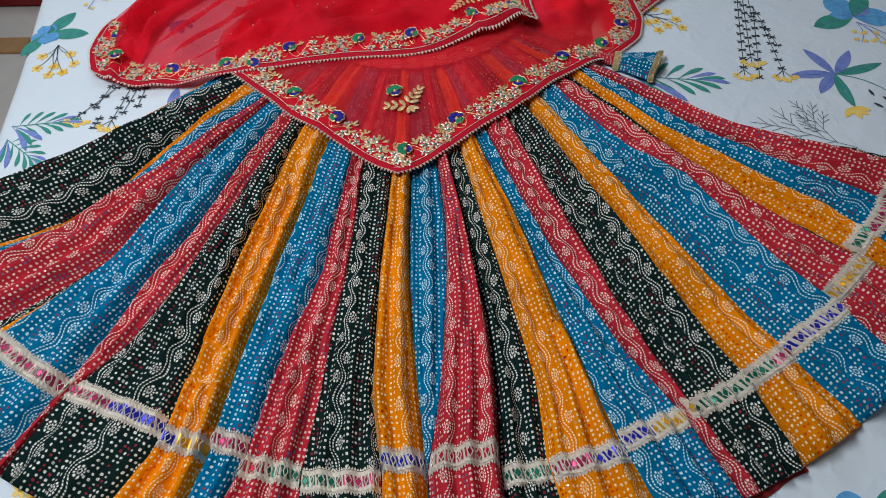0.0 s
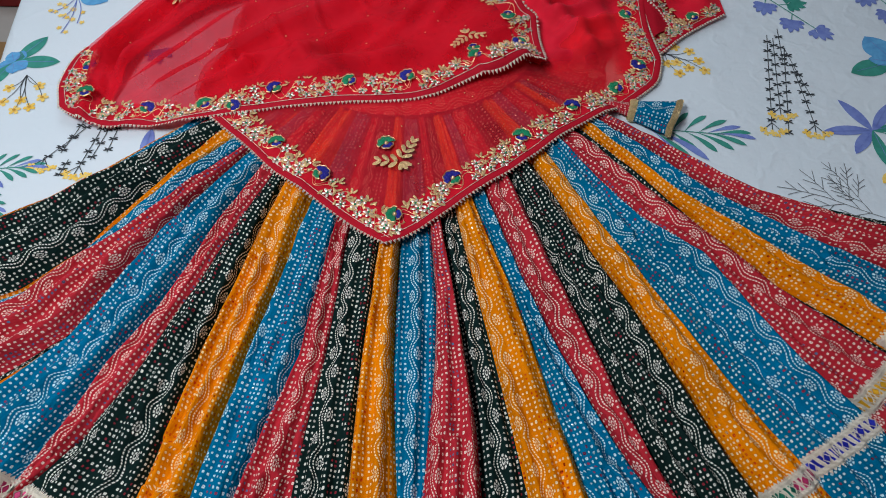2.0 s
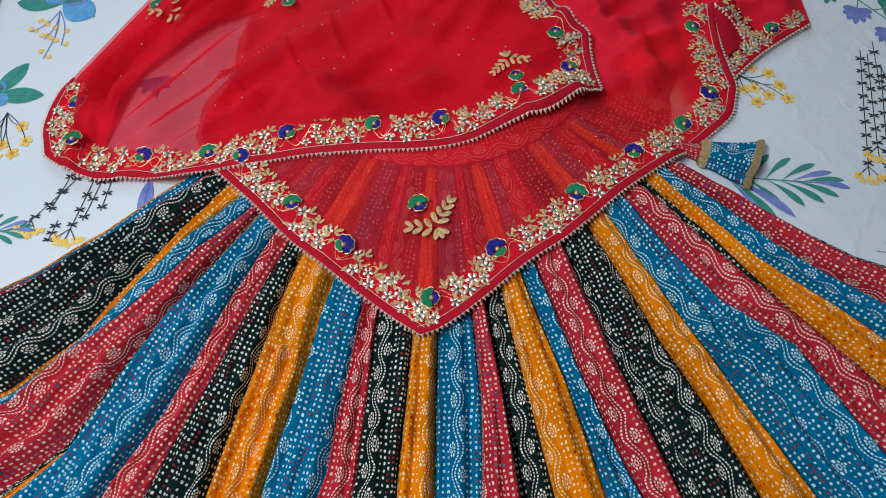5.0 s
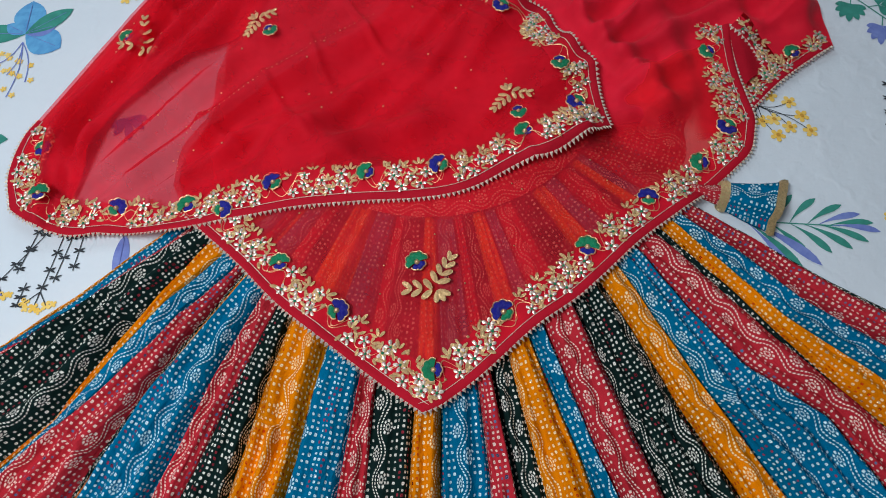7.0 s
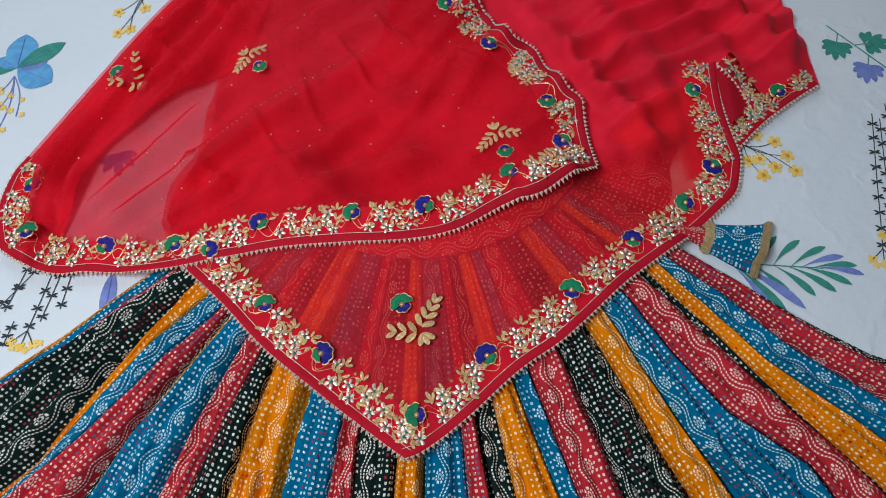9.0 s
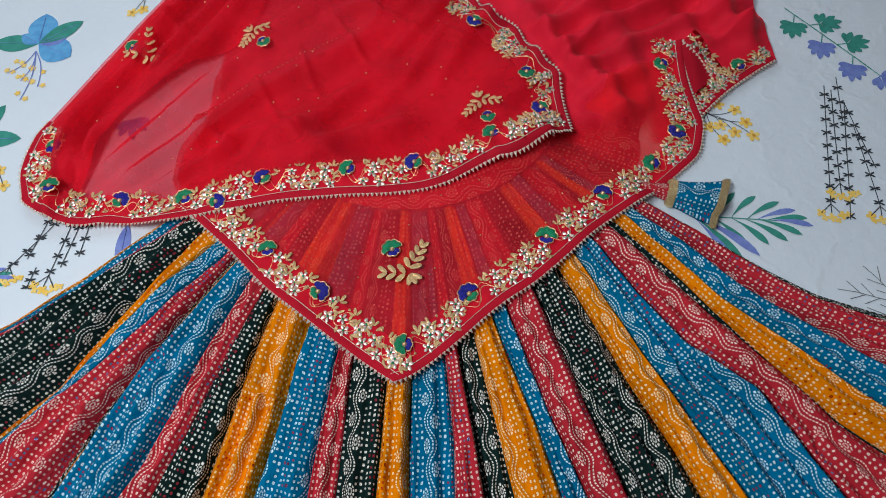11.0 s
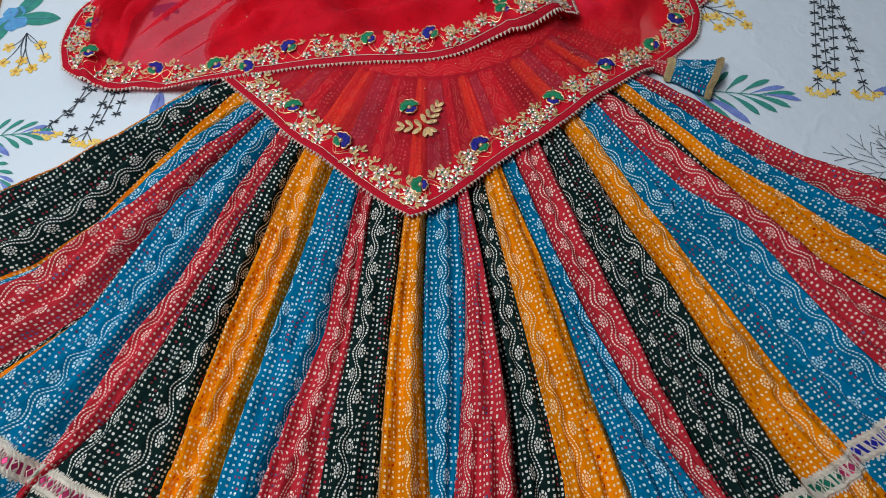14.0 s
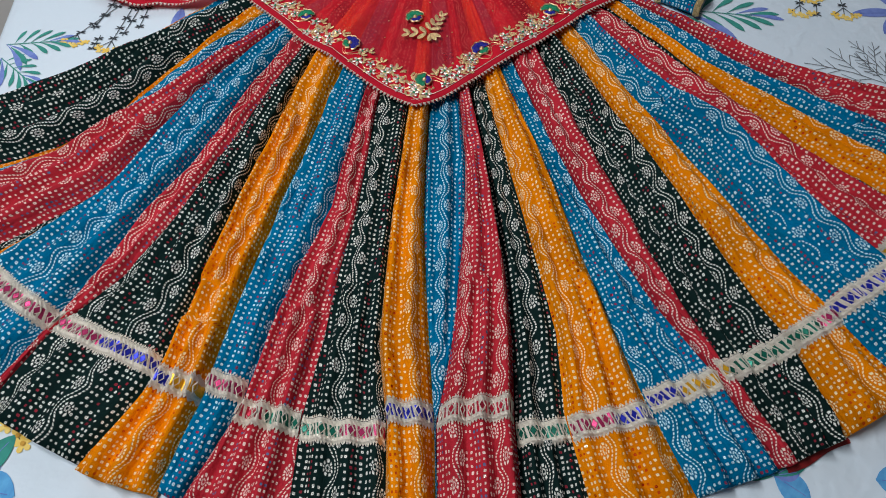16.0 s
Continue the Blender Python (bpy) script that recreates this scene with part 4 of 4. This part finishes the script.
for n_run, (what, edge, marks) in enumerate(RUNS):
    border = part("border", ribbon(edge, 0, edge.long, [(0, 0.0002), (0.001, 0.0026), (0.007, 0.0034), (0.0115, 0.0022), (0.0150, 0.0010)], M_EDGE, "border"), dupatta, "red edging band")
    slim = SLIM.get(what, 1.0)
    deep = 0.050 * slim + 0.003
    part("border_ground", ribbon(edge, 0, edge.long, [(0.0140, 0.0012), (0.03, 0.0014), (deep - 0.008, 0.0014), (deep, 0.0009)], M_GROUND, "border_ground"), border, "denser red cloth under the embroidery")
    part("picot_lace", picot(edge), border, "silver pointed lace edging")
    part("stitch_line", ribbon(edge, 0, edge.long, [(0.0138, 0.0022), (0.0143, 0.0032), (0.0148, 0.0022)], M_LACE, "stitch_line"), border, "silver stitched line")
    part("wire_vine", vine(edge, slim), border, "couched gold wire vine")
    stops = sorted((edge.near(x, y), tone) for x, y, tone in marks)
    for s, tone in stops:
        p, a = edge.at(s, 0.042 * slim + 0.002, 0.0048)
        paisley(dupatta, p, a + rng.choice((0.9, -0.7, 0.2)) + rng.uniform(-0.3, 0.3), tone, rng.uniform(0.80, 0.94) * (0.85 + 0.15 * slim))
    fences = [-0.05, *(s for s, _ in stops), edge.long + 0.05]
    for s0, s1 in zip(fences, fences[1:]):
        steps = max(1, round((s1 - s0 - 0.03) / 0.0110))
        for k in range(steps):
            s = s0 + 0.022 + (s1 - s0 - 0.044) * (k + 0.5) / steps
            if not 0.004 < s < edge.long - 0.002:
                continue
            for row, off in enumerate((0.0215, 0.0340, 0.0470)):
                kind = (k + row * 2 + n_run) % 3
                o = off * slim + rng.uniform(-0.002, 0.002) + (0.003 if row == 2 and k % 2 else 0)
                p, a = edge.at(s + rng.uniform(-0.003, 0.003) + 0.006 * (row % 2), o, 0.0034)
                if row == 2 and kind == 0 and k % 2:
                    continue
                if kind == 0:
                    blossom(dupatta, p, rng.uniform(0, 6), rng.uniform(0.82, 1.02))
                elif kind == 1:
                    spread = rng.choice((0.8, 1.6, 2.4)) if row else rng.choice((0.3, 2.8))
                    for d in (-0.8, 0.0, 0.8)[:3 if row else 2]:
                        q = p + Vector((math.cos(a + spread + d) * 0.002, math.sin(a + spread + d) * 0.002, 0))
                        lay("leaf", LEAF if d == 0 else LEAF_SMALL, dupatta, q, a + spread + d + rng.uniform(-0.15, 0.15), rng.uniform(0.76, 0.98))
                else:
                    lay("leaf", LEAF_SMALL, dupatta, p, a + rng.uniform(0, 6), rng.uniform(0.8, 1.1))
                    q, _ = edge.at(s + 0.006, o + 0.006, 0.0015)
                    lay("sequin", SPANGLE, dupatta, q, 0)


def sprig(x, y, turn, tone, zf, scale=1.0):
    """A loose motif: one fan and two leafy branches."""
    def spot(dx, dy):
        c, s = math.cos(turn), math.sin(turn)
        px, py = x + (dx * c - dy * s) * scale, y + (dx * s + dy * c) * scale
        return Vector((px, py, zf(px, py) + 0.0075))
    paisley(dupatta, spot(-0.018, 0.024), turn + 0.5, tone, 0.9 * scale)
    for x0, y0, x1, y1, pairs in ((0.010, -0.008, 0.027, 0.026, 4), (0.004, -0.018, -0.024, -0.016, 3)):
        way = math.atan2(y1 - y0, x1 - x0)
        for k in range(pairs):
            f = k / (pairs - 1)
            bx, by = x0 + (x1 - x0) * f, y0 + (y1 - y0) * f
            for sgn in (-1, 1):
                lay("leaf", LEAF_WIDE, dupatta, spot(bx, by), turn + way + sgn * (0.85 - 0.14 * k), scale * (1.12 - 0.08 * k))
    for d in (-0.35, 0.3, 0.95):
        lay("leaf", LEAF_WIDE, dupatta, spot(0.012, -0.018), turn - 1.35 + d, scale * 1.1)


sprig(-0.081, 1.000, 0.0, "g", z_low)
sprig(-0.592, 1.448, 0.45, "g", z_top, 0.85)
sprig(-0.385, 1.488, 3.3, "g", z_top, 0.8)
sprig(0.045, 1.312, 2.9, "g", z_top, 0.8)

hem_line, _ = spline(INNER_HEM[2:8], 46)
for x, y in hem_line:
    lay("sequin", SPANGLE, dupatta, Vector((x, y, z_top(x, y) + 0.0006)), 0, rng.uniform(0.25, 0.5))
for _ in range(46):
    x, y = rng.uniform(-0.68, 0.14), rng.uniform(1.2, 1.66)
    if -0.70 + (y - 1.37) * 0.45 < x < 0.16 - max(0, y - 1.4) * 0.8:
        lay("sequin", SPANGLE, dupatta, Vector((x, y, z_top(x, y) + 0.001)), 0, 0.7)
for _ in range(40):
    x, y = rng.uniform(-0.3, 0.36), rng.uniform(0.93, 1.2)
    if y > 0.88 + abs(x + 0.08) * 0.75:
        lay("sequin", SPANGLE, dupatta, Vector((x, y, z_low(x, y) + 0.001)), 0, 0.6)


# ---- tassel ----
def tassel():
    ob = thing("tassel", "blue printed cloth drawstring tassel with gold lace trim", "tassel")
    ax, ay = Vector((0.352, 1.142, 0)), Vector((0.432, 1.120, 0))
    way = (ay - ax).normalized()
    across = Vector((-way.y, way.x, 0))
    half = lambda f: 0.020 + 0.017 * f

    def ring(f, grow=0.0, n=28):
        c = ax.lerp(ay, f)
        out = []
        for k in range(n):
            a = 2 * math.pi * k / n
            fl = 1 + 0.24 * math.sin(a * 4 + 0.6) * (0.3 + 0.7 * f) + 0.04 * math.sin(a * 9 + f * 5)
            out.append(c + across * (half(f) + grow) * math.cos(a) * fl + Vector((0, 0, 0.017 + (0.0135 + grow) * math.sin(a) * fl)) + way * 0.006 * math.cos(a) * f)
        return out

    def tube(f0, f1, grow, steps, material, name):
        verts, uvs, n = [], [], 28
        for j in range(steps + 1):
            f = f0 + (f1 - f0) * j / steps
            g = grow * (1 if grow < 0.001 else 0.4 + 0.6 * math.sin(math.pi * j / steps))
            verts += ring(f, g)
            uvs += [(0.012 + abs(k / n - 0.5) * 0.15, f * 0.095) for k in range(n)]
        faces = [(j * n + k, j * n + (k + 1) % n, (j + 1) * n + (k + 1) % n, (j + 1) * n + k) for j in range(steps) for k in range(n)]
        return mesh_of(name, verts, faces, material, uvs)
    part("skirt_of_tassel", tube(0.0, 1.0, 0.0, 14, M_PRINT[1], "cloth"), ob, "blue dotted cloth cone")
    part("gold_trim", tube(0.90, 1.05, 0.0032, 5, M_GOLD_LACE, "gold_trim"), ob, "gold lace trim")
    part("gold_trim", tube(-0.05, 0.12, 0.0032, 5, M_GOLD_LACE, "gold_trim"), ob, "gold lace trim")
    part("neck", tube(-0.55, -0.02, -0.004, 8, M_PRINT[2], "neck"), ob, "red dotted cloth neck")


tassel()


# ---- flowers printed on the sheet ----
class Print:
    def __init__(self):
        self.sets, self.big, self.lift = {}, [], 0.0013
        self.veins = []

    def poly(self, inked, pts):
        v, f = self.sets.setdefault(inked.name, ([], [], inked))[:2]
        b = len(v)
        v += [(x, y, sheet_z(x, y) + self.lift) for x, y in pts]
        f.append(tuple(range(b, b + len(pts))))

    def leaf(self, inked, x, y, ang, length, width, tip=0.5, bend=0.0):
        """A leaf from its stalk at x, y; ang in degrees; tip: where it is widest."""
        if length > 0.03:
            self.big.append((inked, x, y, ang, length, width, tip, bend))
            if width > 0.018:
                w = math.radians(ang + bend * 0.4)
                self.veins.append((x + math.cos(w) * 0.006, y + math.sin(w) * 0.006, x + math.cos(w) * length * 0.86, y + math.sin(w) * length * 0.86))
            return
        self.blade(inked, x, y, ang, length, width, tip, bend)

    def blade(self, inked, x, y, ang, length, width, tip, bend):
        n, a0 = 9, math.radians(ang)
        rows, px, py = [], x, y
        for k in range(n + 1):
            t = k / n
            a = a0 + math.radians(bend) * t
            w = width * 0.5 * math.sin(math.pi * t ** (1 + 2.4 * (tip - 0.5)) if t < 1 else 0) ** 0.8 + 0.0004
            rows.append((px - math.sin(a) * w, py + math.cos(a) * w, px + math.sin(a) * w, py - math.cos(a) * w))
            px, py = px + math.cos(a) * length / n, py + math.sin(a) * length / n
        for r0, r1 in zip(rows, rows[1:]):
            self.poly(inked, [(r0[2], r0[3]), (r1[2], r1[3]), (r1[0], r1[1]), (r0[0], r0[1])])

    def stem(self, inked, x0, y0, x1, y1, width=0.0016, bow=0.0):
        n = 6
        dx, dy = x1 - x0, y1 - y0
        d = math.hypot(dx, dy) or 1
        nx, ny = -dy / d, dx / d
        pts = [(x0 + dx * k / n + nx * bow * math.sin(math.pi * k / n), y0 + dy * k / n + ny * bow * math.sin(math.pi * k / n)) for k in range(n + 1)]
        for (ax, ay), (bx, by) in zip(pts, pts[1:]):
            self.poly(inked, [(ax - nx * width / 2, ay - ny * width / 2), (bx - nx * width / 2, by - ny * width / 2),
                              (bx + nx * width / 2, by + ny * width / 2), (ax + nx * width / 2, ay + ny * width / 2)])

    def star(self, inked, x, y, r, petals=5, turn=0.0):
        pts = []
        for k in range(petals * 6):
            a = 2 * math.pi * k / (petals * 6) + turn
            q = r * (0.45 + 0.55 * abs(math.cos(petals * (a - turn) / 2)) ** 0.7)
            pts.append((x + q * math.cos(a), y + q * math.sin(a)))
        self.poly(inked, pts)

    def put(self, name, label):
        for v, f, inked in self.sets.values():
            tagged(part(name, mesh_of(name, v, f, inked, None, False), sheet, label), kind="stuff")
        for k, one in enumerate(self.big):
            self.sets = {}
            self.lift = 0.0009 + 0.00025 * (k % 4)
            self.blade(*one)
            v, f, inked = list(self.sets.values())[0]
            part(name, mesh_of(name, v, f, inked, None, False), sheet, label)
        if self.veins:
            self.sets, self.lift = {}, 0.0021
            for line in self.veins:
                self.stem(INK_VIOLET, *line, 0.0010)
            v, f, inked = list(self.sets.values())[0]
            tagged(part("vein_print", mesh_of("vein_print", v, f, inked, None, False), sheet, "fine printed leaf veins"), kind="stuff")


def spray(x, y, turn, size, lines):
    """Hanging black stalks with little barbs and yellow blossoms at their ends."""
    p, c, s = Print(), math.cos(math.radians(turn)), math.sin(math.radians(turn))
    rnd = random.Random(int(x * 1000))
    w = lambda a, b: (x + (a * c - b * s) * size, y + (a * s + b * c) * size)
    for x0, y0, x1, y1, fan in lines:
        a, b = w(x0, y0), w(x1, y1)
        p.stem(INK_BLACK, *a, *b, 0.0016)
        n = max(3, int(math.hypot(b[0] - a[0], b[1] - a[1]) / 0.026))
        for k in range(1, n + 1):
            f = k / n - 0.25 / n
            qx, qy = a[0] + (b[0] - a[0]) * f, a[1] + (b[1] - a[1]) * f
            for d in (25, 155, 205, 335):
                p.leaf(INK_BLACK, qx, qy, turn + d + rnd.uniform(-14, 14), 0.0095, 0.0025)
        if fan:
            for d in (-48, -8, 34):
                way = math.radians(turn - 90 + d)
                e = (b[0] + math.cos(way) * 0.026, b[1] + math.sin(way) * 0.026)
                p.stem(INK_BLACK, *b, *e, 0.0016)
                p.star(INK_YELLOW, e[0], e[1], 0.0085, 4, rnd.uniform(0, 2))
                p.star(INK_YELLOW, e[0] + 0.010 * math.cos(way + 1.2), e[1] + 0.010 * math.sin(way + 1.2), 0.006, 4, rnd.uniform(0, 2))
    p.put("spray_print", "printed black stalks with yellow blossoms")


spray(0.695, 1.40, 0, 1.0, [(0.0, 0.0, -0.012, -0.10, False), (-0.026, -0.02, -0.075, -0.27, True), (-0.016, -0.03, -0.050, -0.23, True),
                            (0.0, -0.06, -0.05, -0.30, False), (0.004, -0.11, 0.004, -0.275, True), (0.0, -0.06, 0.018, -0.20, False)])
spray(-0.672, 1.115, 0, 1.0, [(0.0, 0.0, -0.065, -0.10, True), (0.02, 0.0, 0.005, -0.115, True), (-0.02, 0.01, -0.04, -0.085, False), (0.035, 0.0, 0.02, -0.10, False), (0.05, 0.0, 0.045, -0.08, False),
                              (-0.02, -0.1, -0.025, -0.14, False)])


def blades(x, y, turn, size, mirror=1):
    """A fan of long green and violet leaves on one stalk."""
    p = Print()
    tz = math.radians(turn)
    for k, (along, ang, length, wide, tone) in enumerate((
            (0.02, 70, 0.050, 0.010, 0), (0.04, 58, 0.058, 0.010, 0), (0.06, 46, 0.062, 0.010, 0), (0.085, 34, 0.064, 0.010, 0), (0.10, 20, 0.066, 0.010, 1), (0.115, 8, 0.064, 0.010, 0),
            (0.12, -4, 0.066, 0.010, 1), (0.10, -18, 0.070, 0.011, 0), (0.08, -28, 0.072, 0.012, 0), (0.06, -38, 0.068, 0.012, 0), (0.03, -44, 0.072, 0.013, 0),
            (0.0, -32, 0.115, 0.015, 1), (0.0, -46, 0.105, 0.014, 0), (0.0, -56, 0.115, 0.015, 1))):
        bx, by = x + math.cos(tz) * along * size * mirror, y + math.sin(tz) * along * size
        a = turn + ang if mirror > 0 else 180 + turn - ang
        p.leaf((INK_GREEN, INK_VIOLET)[tone], bx, by, a + 9 * mirror, length * size, wide * size * 0.92, 1.0, -24 * mirror)
    p.stem(INK_GREEN, x, y, x + math.cos(tz) * 0.13 * size * mirror, y + math.sin(tz) * 0.13 * size, 0.002)
    p.put("leaf_print", "printed fan of green and violet leaves")


blades(0.388, 1.105, -3, 1.05)
blades(-0.862, 0.985, 6, 0.75)
blades(-0.858, 0.950, -38, 0.7)


def blue_flower(x, y, turn, size, twigs=True):
    p = Print()
    a = lambda d: turn + d
    for d, length, wide, inked in ((95, 0.085, 0.062, INK_BLUE), (-25, 0.085, 0.064, INK_BLUE), (20, 0.06, 0.034, INK_VIOLET), (38, 0.10, 0.040, INK_GREEN),
                                   (178, 0.10, 0.046, INK_GREEN), (150, 0.05, 0.03, INK_BLUE)):
        p.leaf(inked, x, y, a(d), length * size, wide * size, 0.55)
    p.put("flower_print", "printed blue flower with green leaves")
    q = Print()
    if twigs:
        for d, length in ((-95, 0.10), (-75, 0.12), (-118, 0.09), (-88, 0.15)):
            w = math.radians(a(d))
            ex, ey = x + math.cos(w) * length * size, y + math.sin(w) * length * size
            q.stem(INK_VIOLET, x, y - 0.02 * size, ex, ey, 0.0018, 0.008)
            for f in (0.55, 0.7, 0.85, 1.0):
                for sg in ((-1,) if int(f * 20) % 2 else (1,)):
                    q.star(INK_YELLOW, x + (ex - x) * f + sg * 0.009, y + (ey - y) * f + sg * 0.004, 0.0066 * size, 5, f)
        q.put("flower_print", "printed yellow buds on thin violet stalks")


blue_flower(-0.832, 1.505, 0, 0.95)
blue_flower(0.905, 1.30, 20, 1.0)
blue_flower(0.392, 0.262, -10, 0.55, False)
blue_flower(0.565, 0.258, 200, 0.6, False)
blue_flower(-0.61, 0.205, 20, 0.8, False)


def three_leaves(x, y):
    p = Print()
    for d, length, inked in ((112, 0.09, INK_VIOLET), (178, 0.095, INK_VIOLET), (225, 0.075, INK_VIOLET), (-92, 0.10, INK_GREEN), (10, 0.11, INK_GREEN), (48, 0.09, INK_VIOLET)):
        p.leaf(inked, x, y, d, length, 0.023, 0.5, 12)
    p.stem(INK_GREEN, x, y, x + 0.09, y - 0.06, 0.002, 0.01)
    for k, (dx, dy) in enumerate(((0.05, -0.05), (0.07, -0.07), (0.045, -0.09), (0.06, -0.11))):
        p.leaf(INK_BLACK, x + dx, y + dy, -80 + 20 * k, 0.02, 0.006)
    for dx, dy in ((-0.02, -0.125), (0.005, -0.125), (0.03, -0.13), (0.06, -0.12)):
        p.leaf(INK_YELLOW, x, y - 0.10, math.degrees(math.atan2(dy + 0.10, dx)), 0.034, 0.014)
    p.put("leaf_print", "printed violet and green leaves with a yellow bloom")


three_leaves(0.803, 1.114)


def twig(x, y, ang, size, depth=2, p=None):
    first = p is None
    p = p or Print()
    w = math.radians(ang)
    ex, ey = x + math.cos(w) * size, y + math.sin(w) * size
    p.stem(INK_GREY, x, y, ex, ey, 0.0012)
    if depth:
        for f, d in ((0.35, 38), (0.5, -40), (0.72, 34), (0.86, -34), (1.0, 8)):
            twig(x + (ex - x) * f, y + (ey - y) * f, ang + d, size * 0.48, depth - 1, p)
    if first:
        p.put("twig_print", "printed fine grey branching twigs")


twig(0.775, 0.905, 154, 0.115)
twig(0.742, 0.922, 112, 0.075)


def yellow_blooms(spots, stalk):
    p = Print()
    for k, (x, y) in enumerate(spots):
        p.stem(INK_BLACK, *stalk, x, y, 0.0014, 0.006 * (-1) ** k)
    for k, (x, y) in enumerate(spots):
        p.star(INK_YELLOW, x, y, 0.0125, 5, k * 0.7)
    p.put("flower_print", "printed yellow blossoms on thin dark stalks")
    for k, (x, y) in enumerate(spots):
        v = [(x + 0.0035 * math.cos(a * 1.05), y + 0.0035 * math.sin(a * 1.05), sheet_z(x, y) + 0.0030) for a in range(6)]
        part("flower_print", mesh_of("flower_print", v, [tuple(range(6))], INK_OCHRE), sheet)


yellow_blooms([(0.470, 1.338), (0.498, 1.325), (0.467, 1.291), (0.512, 1.297), (0.489, 1.275), (0.467, 1.260), (0.520, 1.268), (0.447, 1.288)], (0.447, 1.318))
yellow_blooms([(-0.672, 1.636), (-0.622, 1.645), (-0.661, 1.584), (-0.640, 1.592)], (-0.630, 1.69))
yellow_blooms([(-0.875, 1.197), (-0.816, 1.205), (-0.799, 1.173), (-0.839, 1.165), (-0.873, 1.158), (-0.815, 1.147), (-0.842, 1.138)], (-0.853, 1.235))


def small_flower(x, y):
    p = Print()
    for d, length, wide, inked in ((62, 0.090, 0.036, INK_GREEN), (2, 0.095, 0.036, INK_GREEN), (248, 0.080, 0.032, INK_GREEN), (120, 0.034, 0.030, INK_BLUE), (78, 0.036, 0.030, INK_BLUE),
                                   (210, 0.034, 0.030, INK_BLUE), (-30, 0.036, 0.032, INK_BLUE), (-75, 0.035, 0.030, INK_BLUE)):
        p.leaf(inked, x, y, d, length, wide, 0.55)
    p.put("flower_print", "printed small blue flowers with green leaves")


small_flower(-0.893, 1.272)


def lone_leaf(x, y, ang, length, inked):
    p = Print()
    p.leaf(inked, x, y, ang, length, 0.024, 0.45)
    p.put("leaf_print", "printed violet leaf")


lone_leaf(-0.558, 1.095, -88, 0.085, INK_VIOLET)
lone_leaf(0.560, 1.605, -70, 0.035, INK_BLUE)
yellow_blooms([(-0.565, 0.272), (-0.555, 0.262), (-0.585, 0.285)], (-0.57, 0.295))


def parsley(x, y, ang, size):
    p = Print()
    w = math.radians(ang)
    for k, f in enumerate((0.12, 0.3, 0.45, 0.62, 0.8, 1.0)):
        px, py = x + math.cos(w) * size * f, y + math.sin(w) * size * f
        side = 60 if k % 2 else -55
        if f == 1.0:
            side = 0
        inked = (INK_GREEN, INK_GREEN, INK_VIOLET, INK_GREEN, INK_VIOLET, INK_VIOLET)[k]
        qx, qy = px + math.cos(w + math.radians(side)) * 0.022, py + math.sin(w + math.radians(side)) * 0.022
        p.stem(INK_GREEN, px, py, qx, qy, 0.0018)
        for d in (-78, -50, -24, 0, 24, 50, 78):
            p.leaf(inked, qx - math.cos(w + math.radians(side)) * 0.004 * (abs(d) > 40), qy, ang + side + d, 0.042 - 0.00020 * abs(d), 0.0115, 0.75)
    p.stem(INK_GREEN, x, y, x + math.cos(w) * size, y + math.sin(w) * size, 0.0022)
    p.put("leaf_print", "printed sprig of lobed green and blue leaves")


parsley(0.640, 1.575, -52, 0.20)
one_leaf = Print()
for d in (-70, -38, 0, 38, 70):
    one_leaf.leaf(INK_VIOLET, -0.600, 1.315, -75 + d, 0.048 - 0.0002 * abs(d), 0.014, 0.7)
one_leaf.put("leaf_print", "printed lobed violet leaf under the chiffon")
parsley(0.88, 1.60, -60, 0.18)

# ---- things on the floor beside the bed ----
tagged(box("wooden_board", -2.3, -1.42, 1.835, 1.915, FLOOR, FLOOR + 0.008, M_WOOD, None, 0.002), "brown wooden board lying on the tiled floor", "board")
tagged(box("red_box", -2.2, -1.40, 2.09, 2.3, FLOOR, FLOOR + 0.10, M_DARK, None, 0.01), "dark red box standing on the tiled floor", "box")


def dark_bag():
    bm = bmesh.new()
    bmesh.ops.create_icosphere(bm, subdivisions=4, radius=0.16)
    for v in bm.verts:
        v.co *= 1 + 0.18 * noise.noise(v.co * 9)
        v.co.z = max(-0.09, v.co.z * 0.6)
    bmesh.ops.translate(bm, vec=(-1.72, 2.02, FLOOR + 0.09), verts=bm.verts)
    me = bpy.data.meshes.new("cloth_bundle")
    bm.to_mesh(me), bm.free()
    me.materials.append(M_GREY)
    tagged(new("cloth_bundle", me), "dark grey crumpled cloth bundle on the floor", "cloth")


dark_bag()
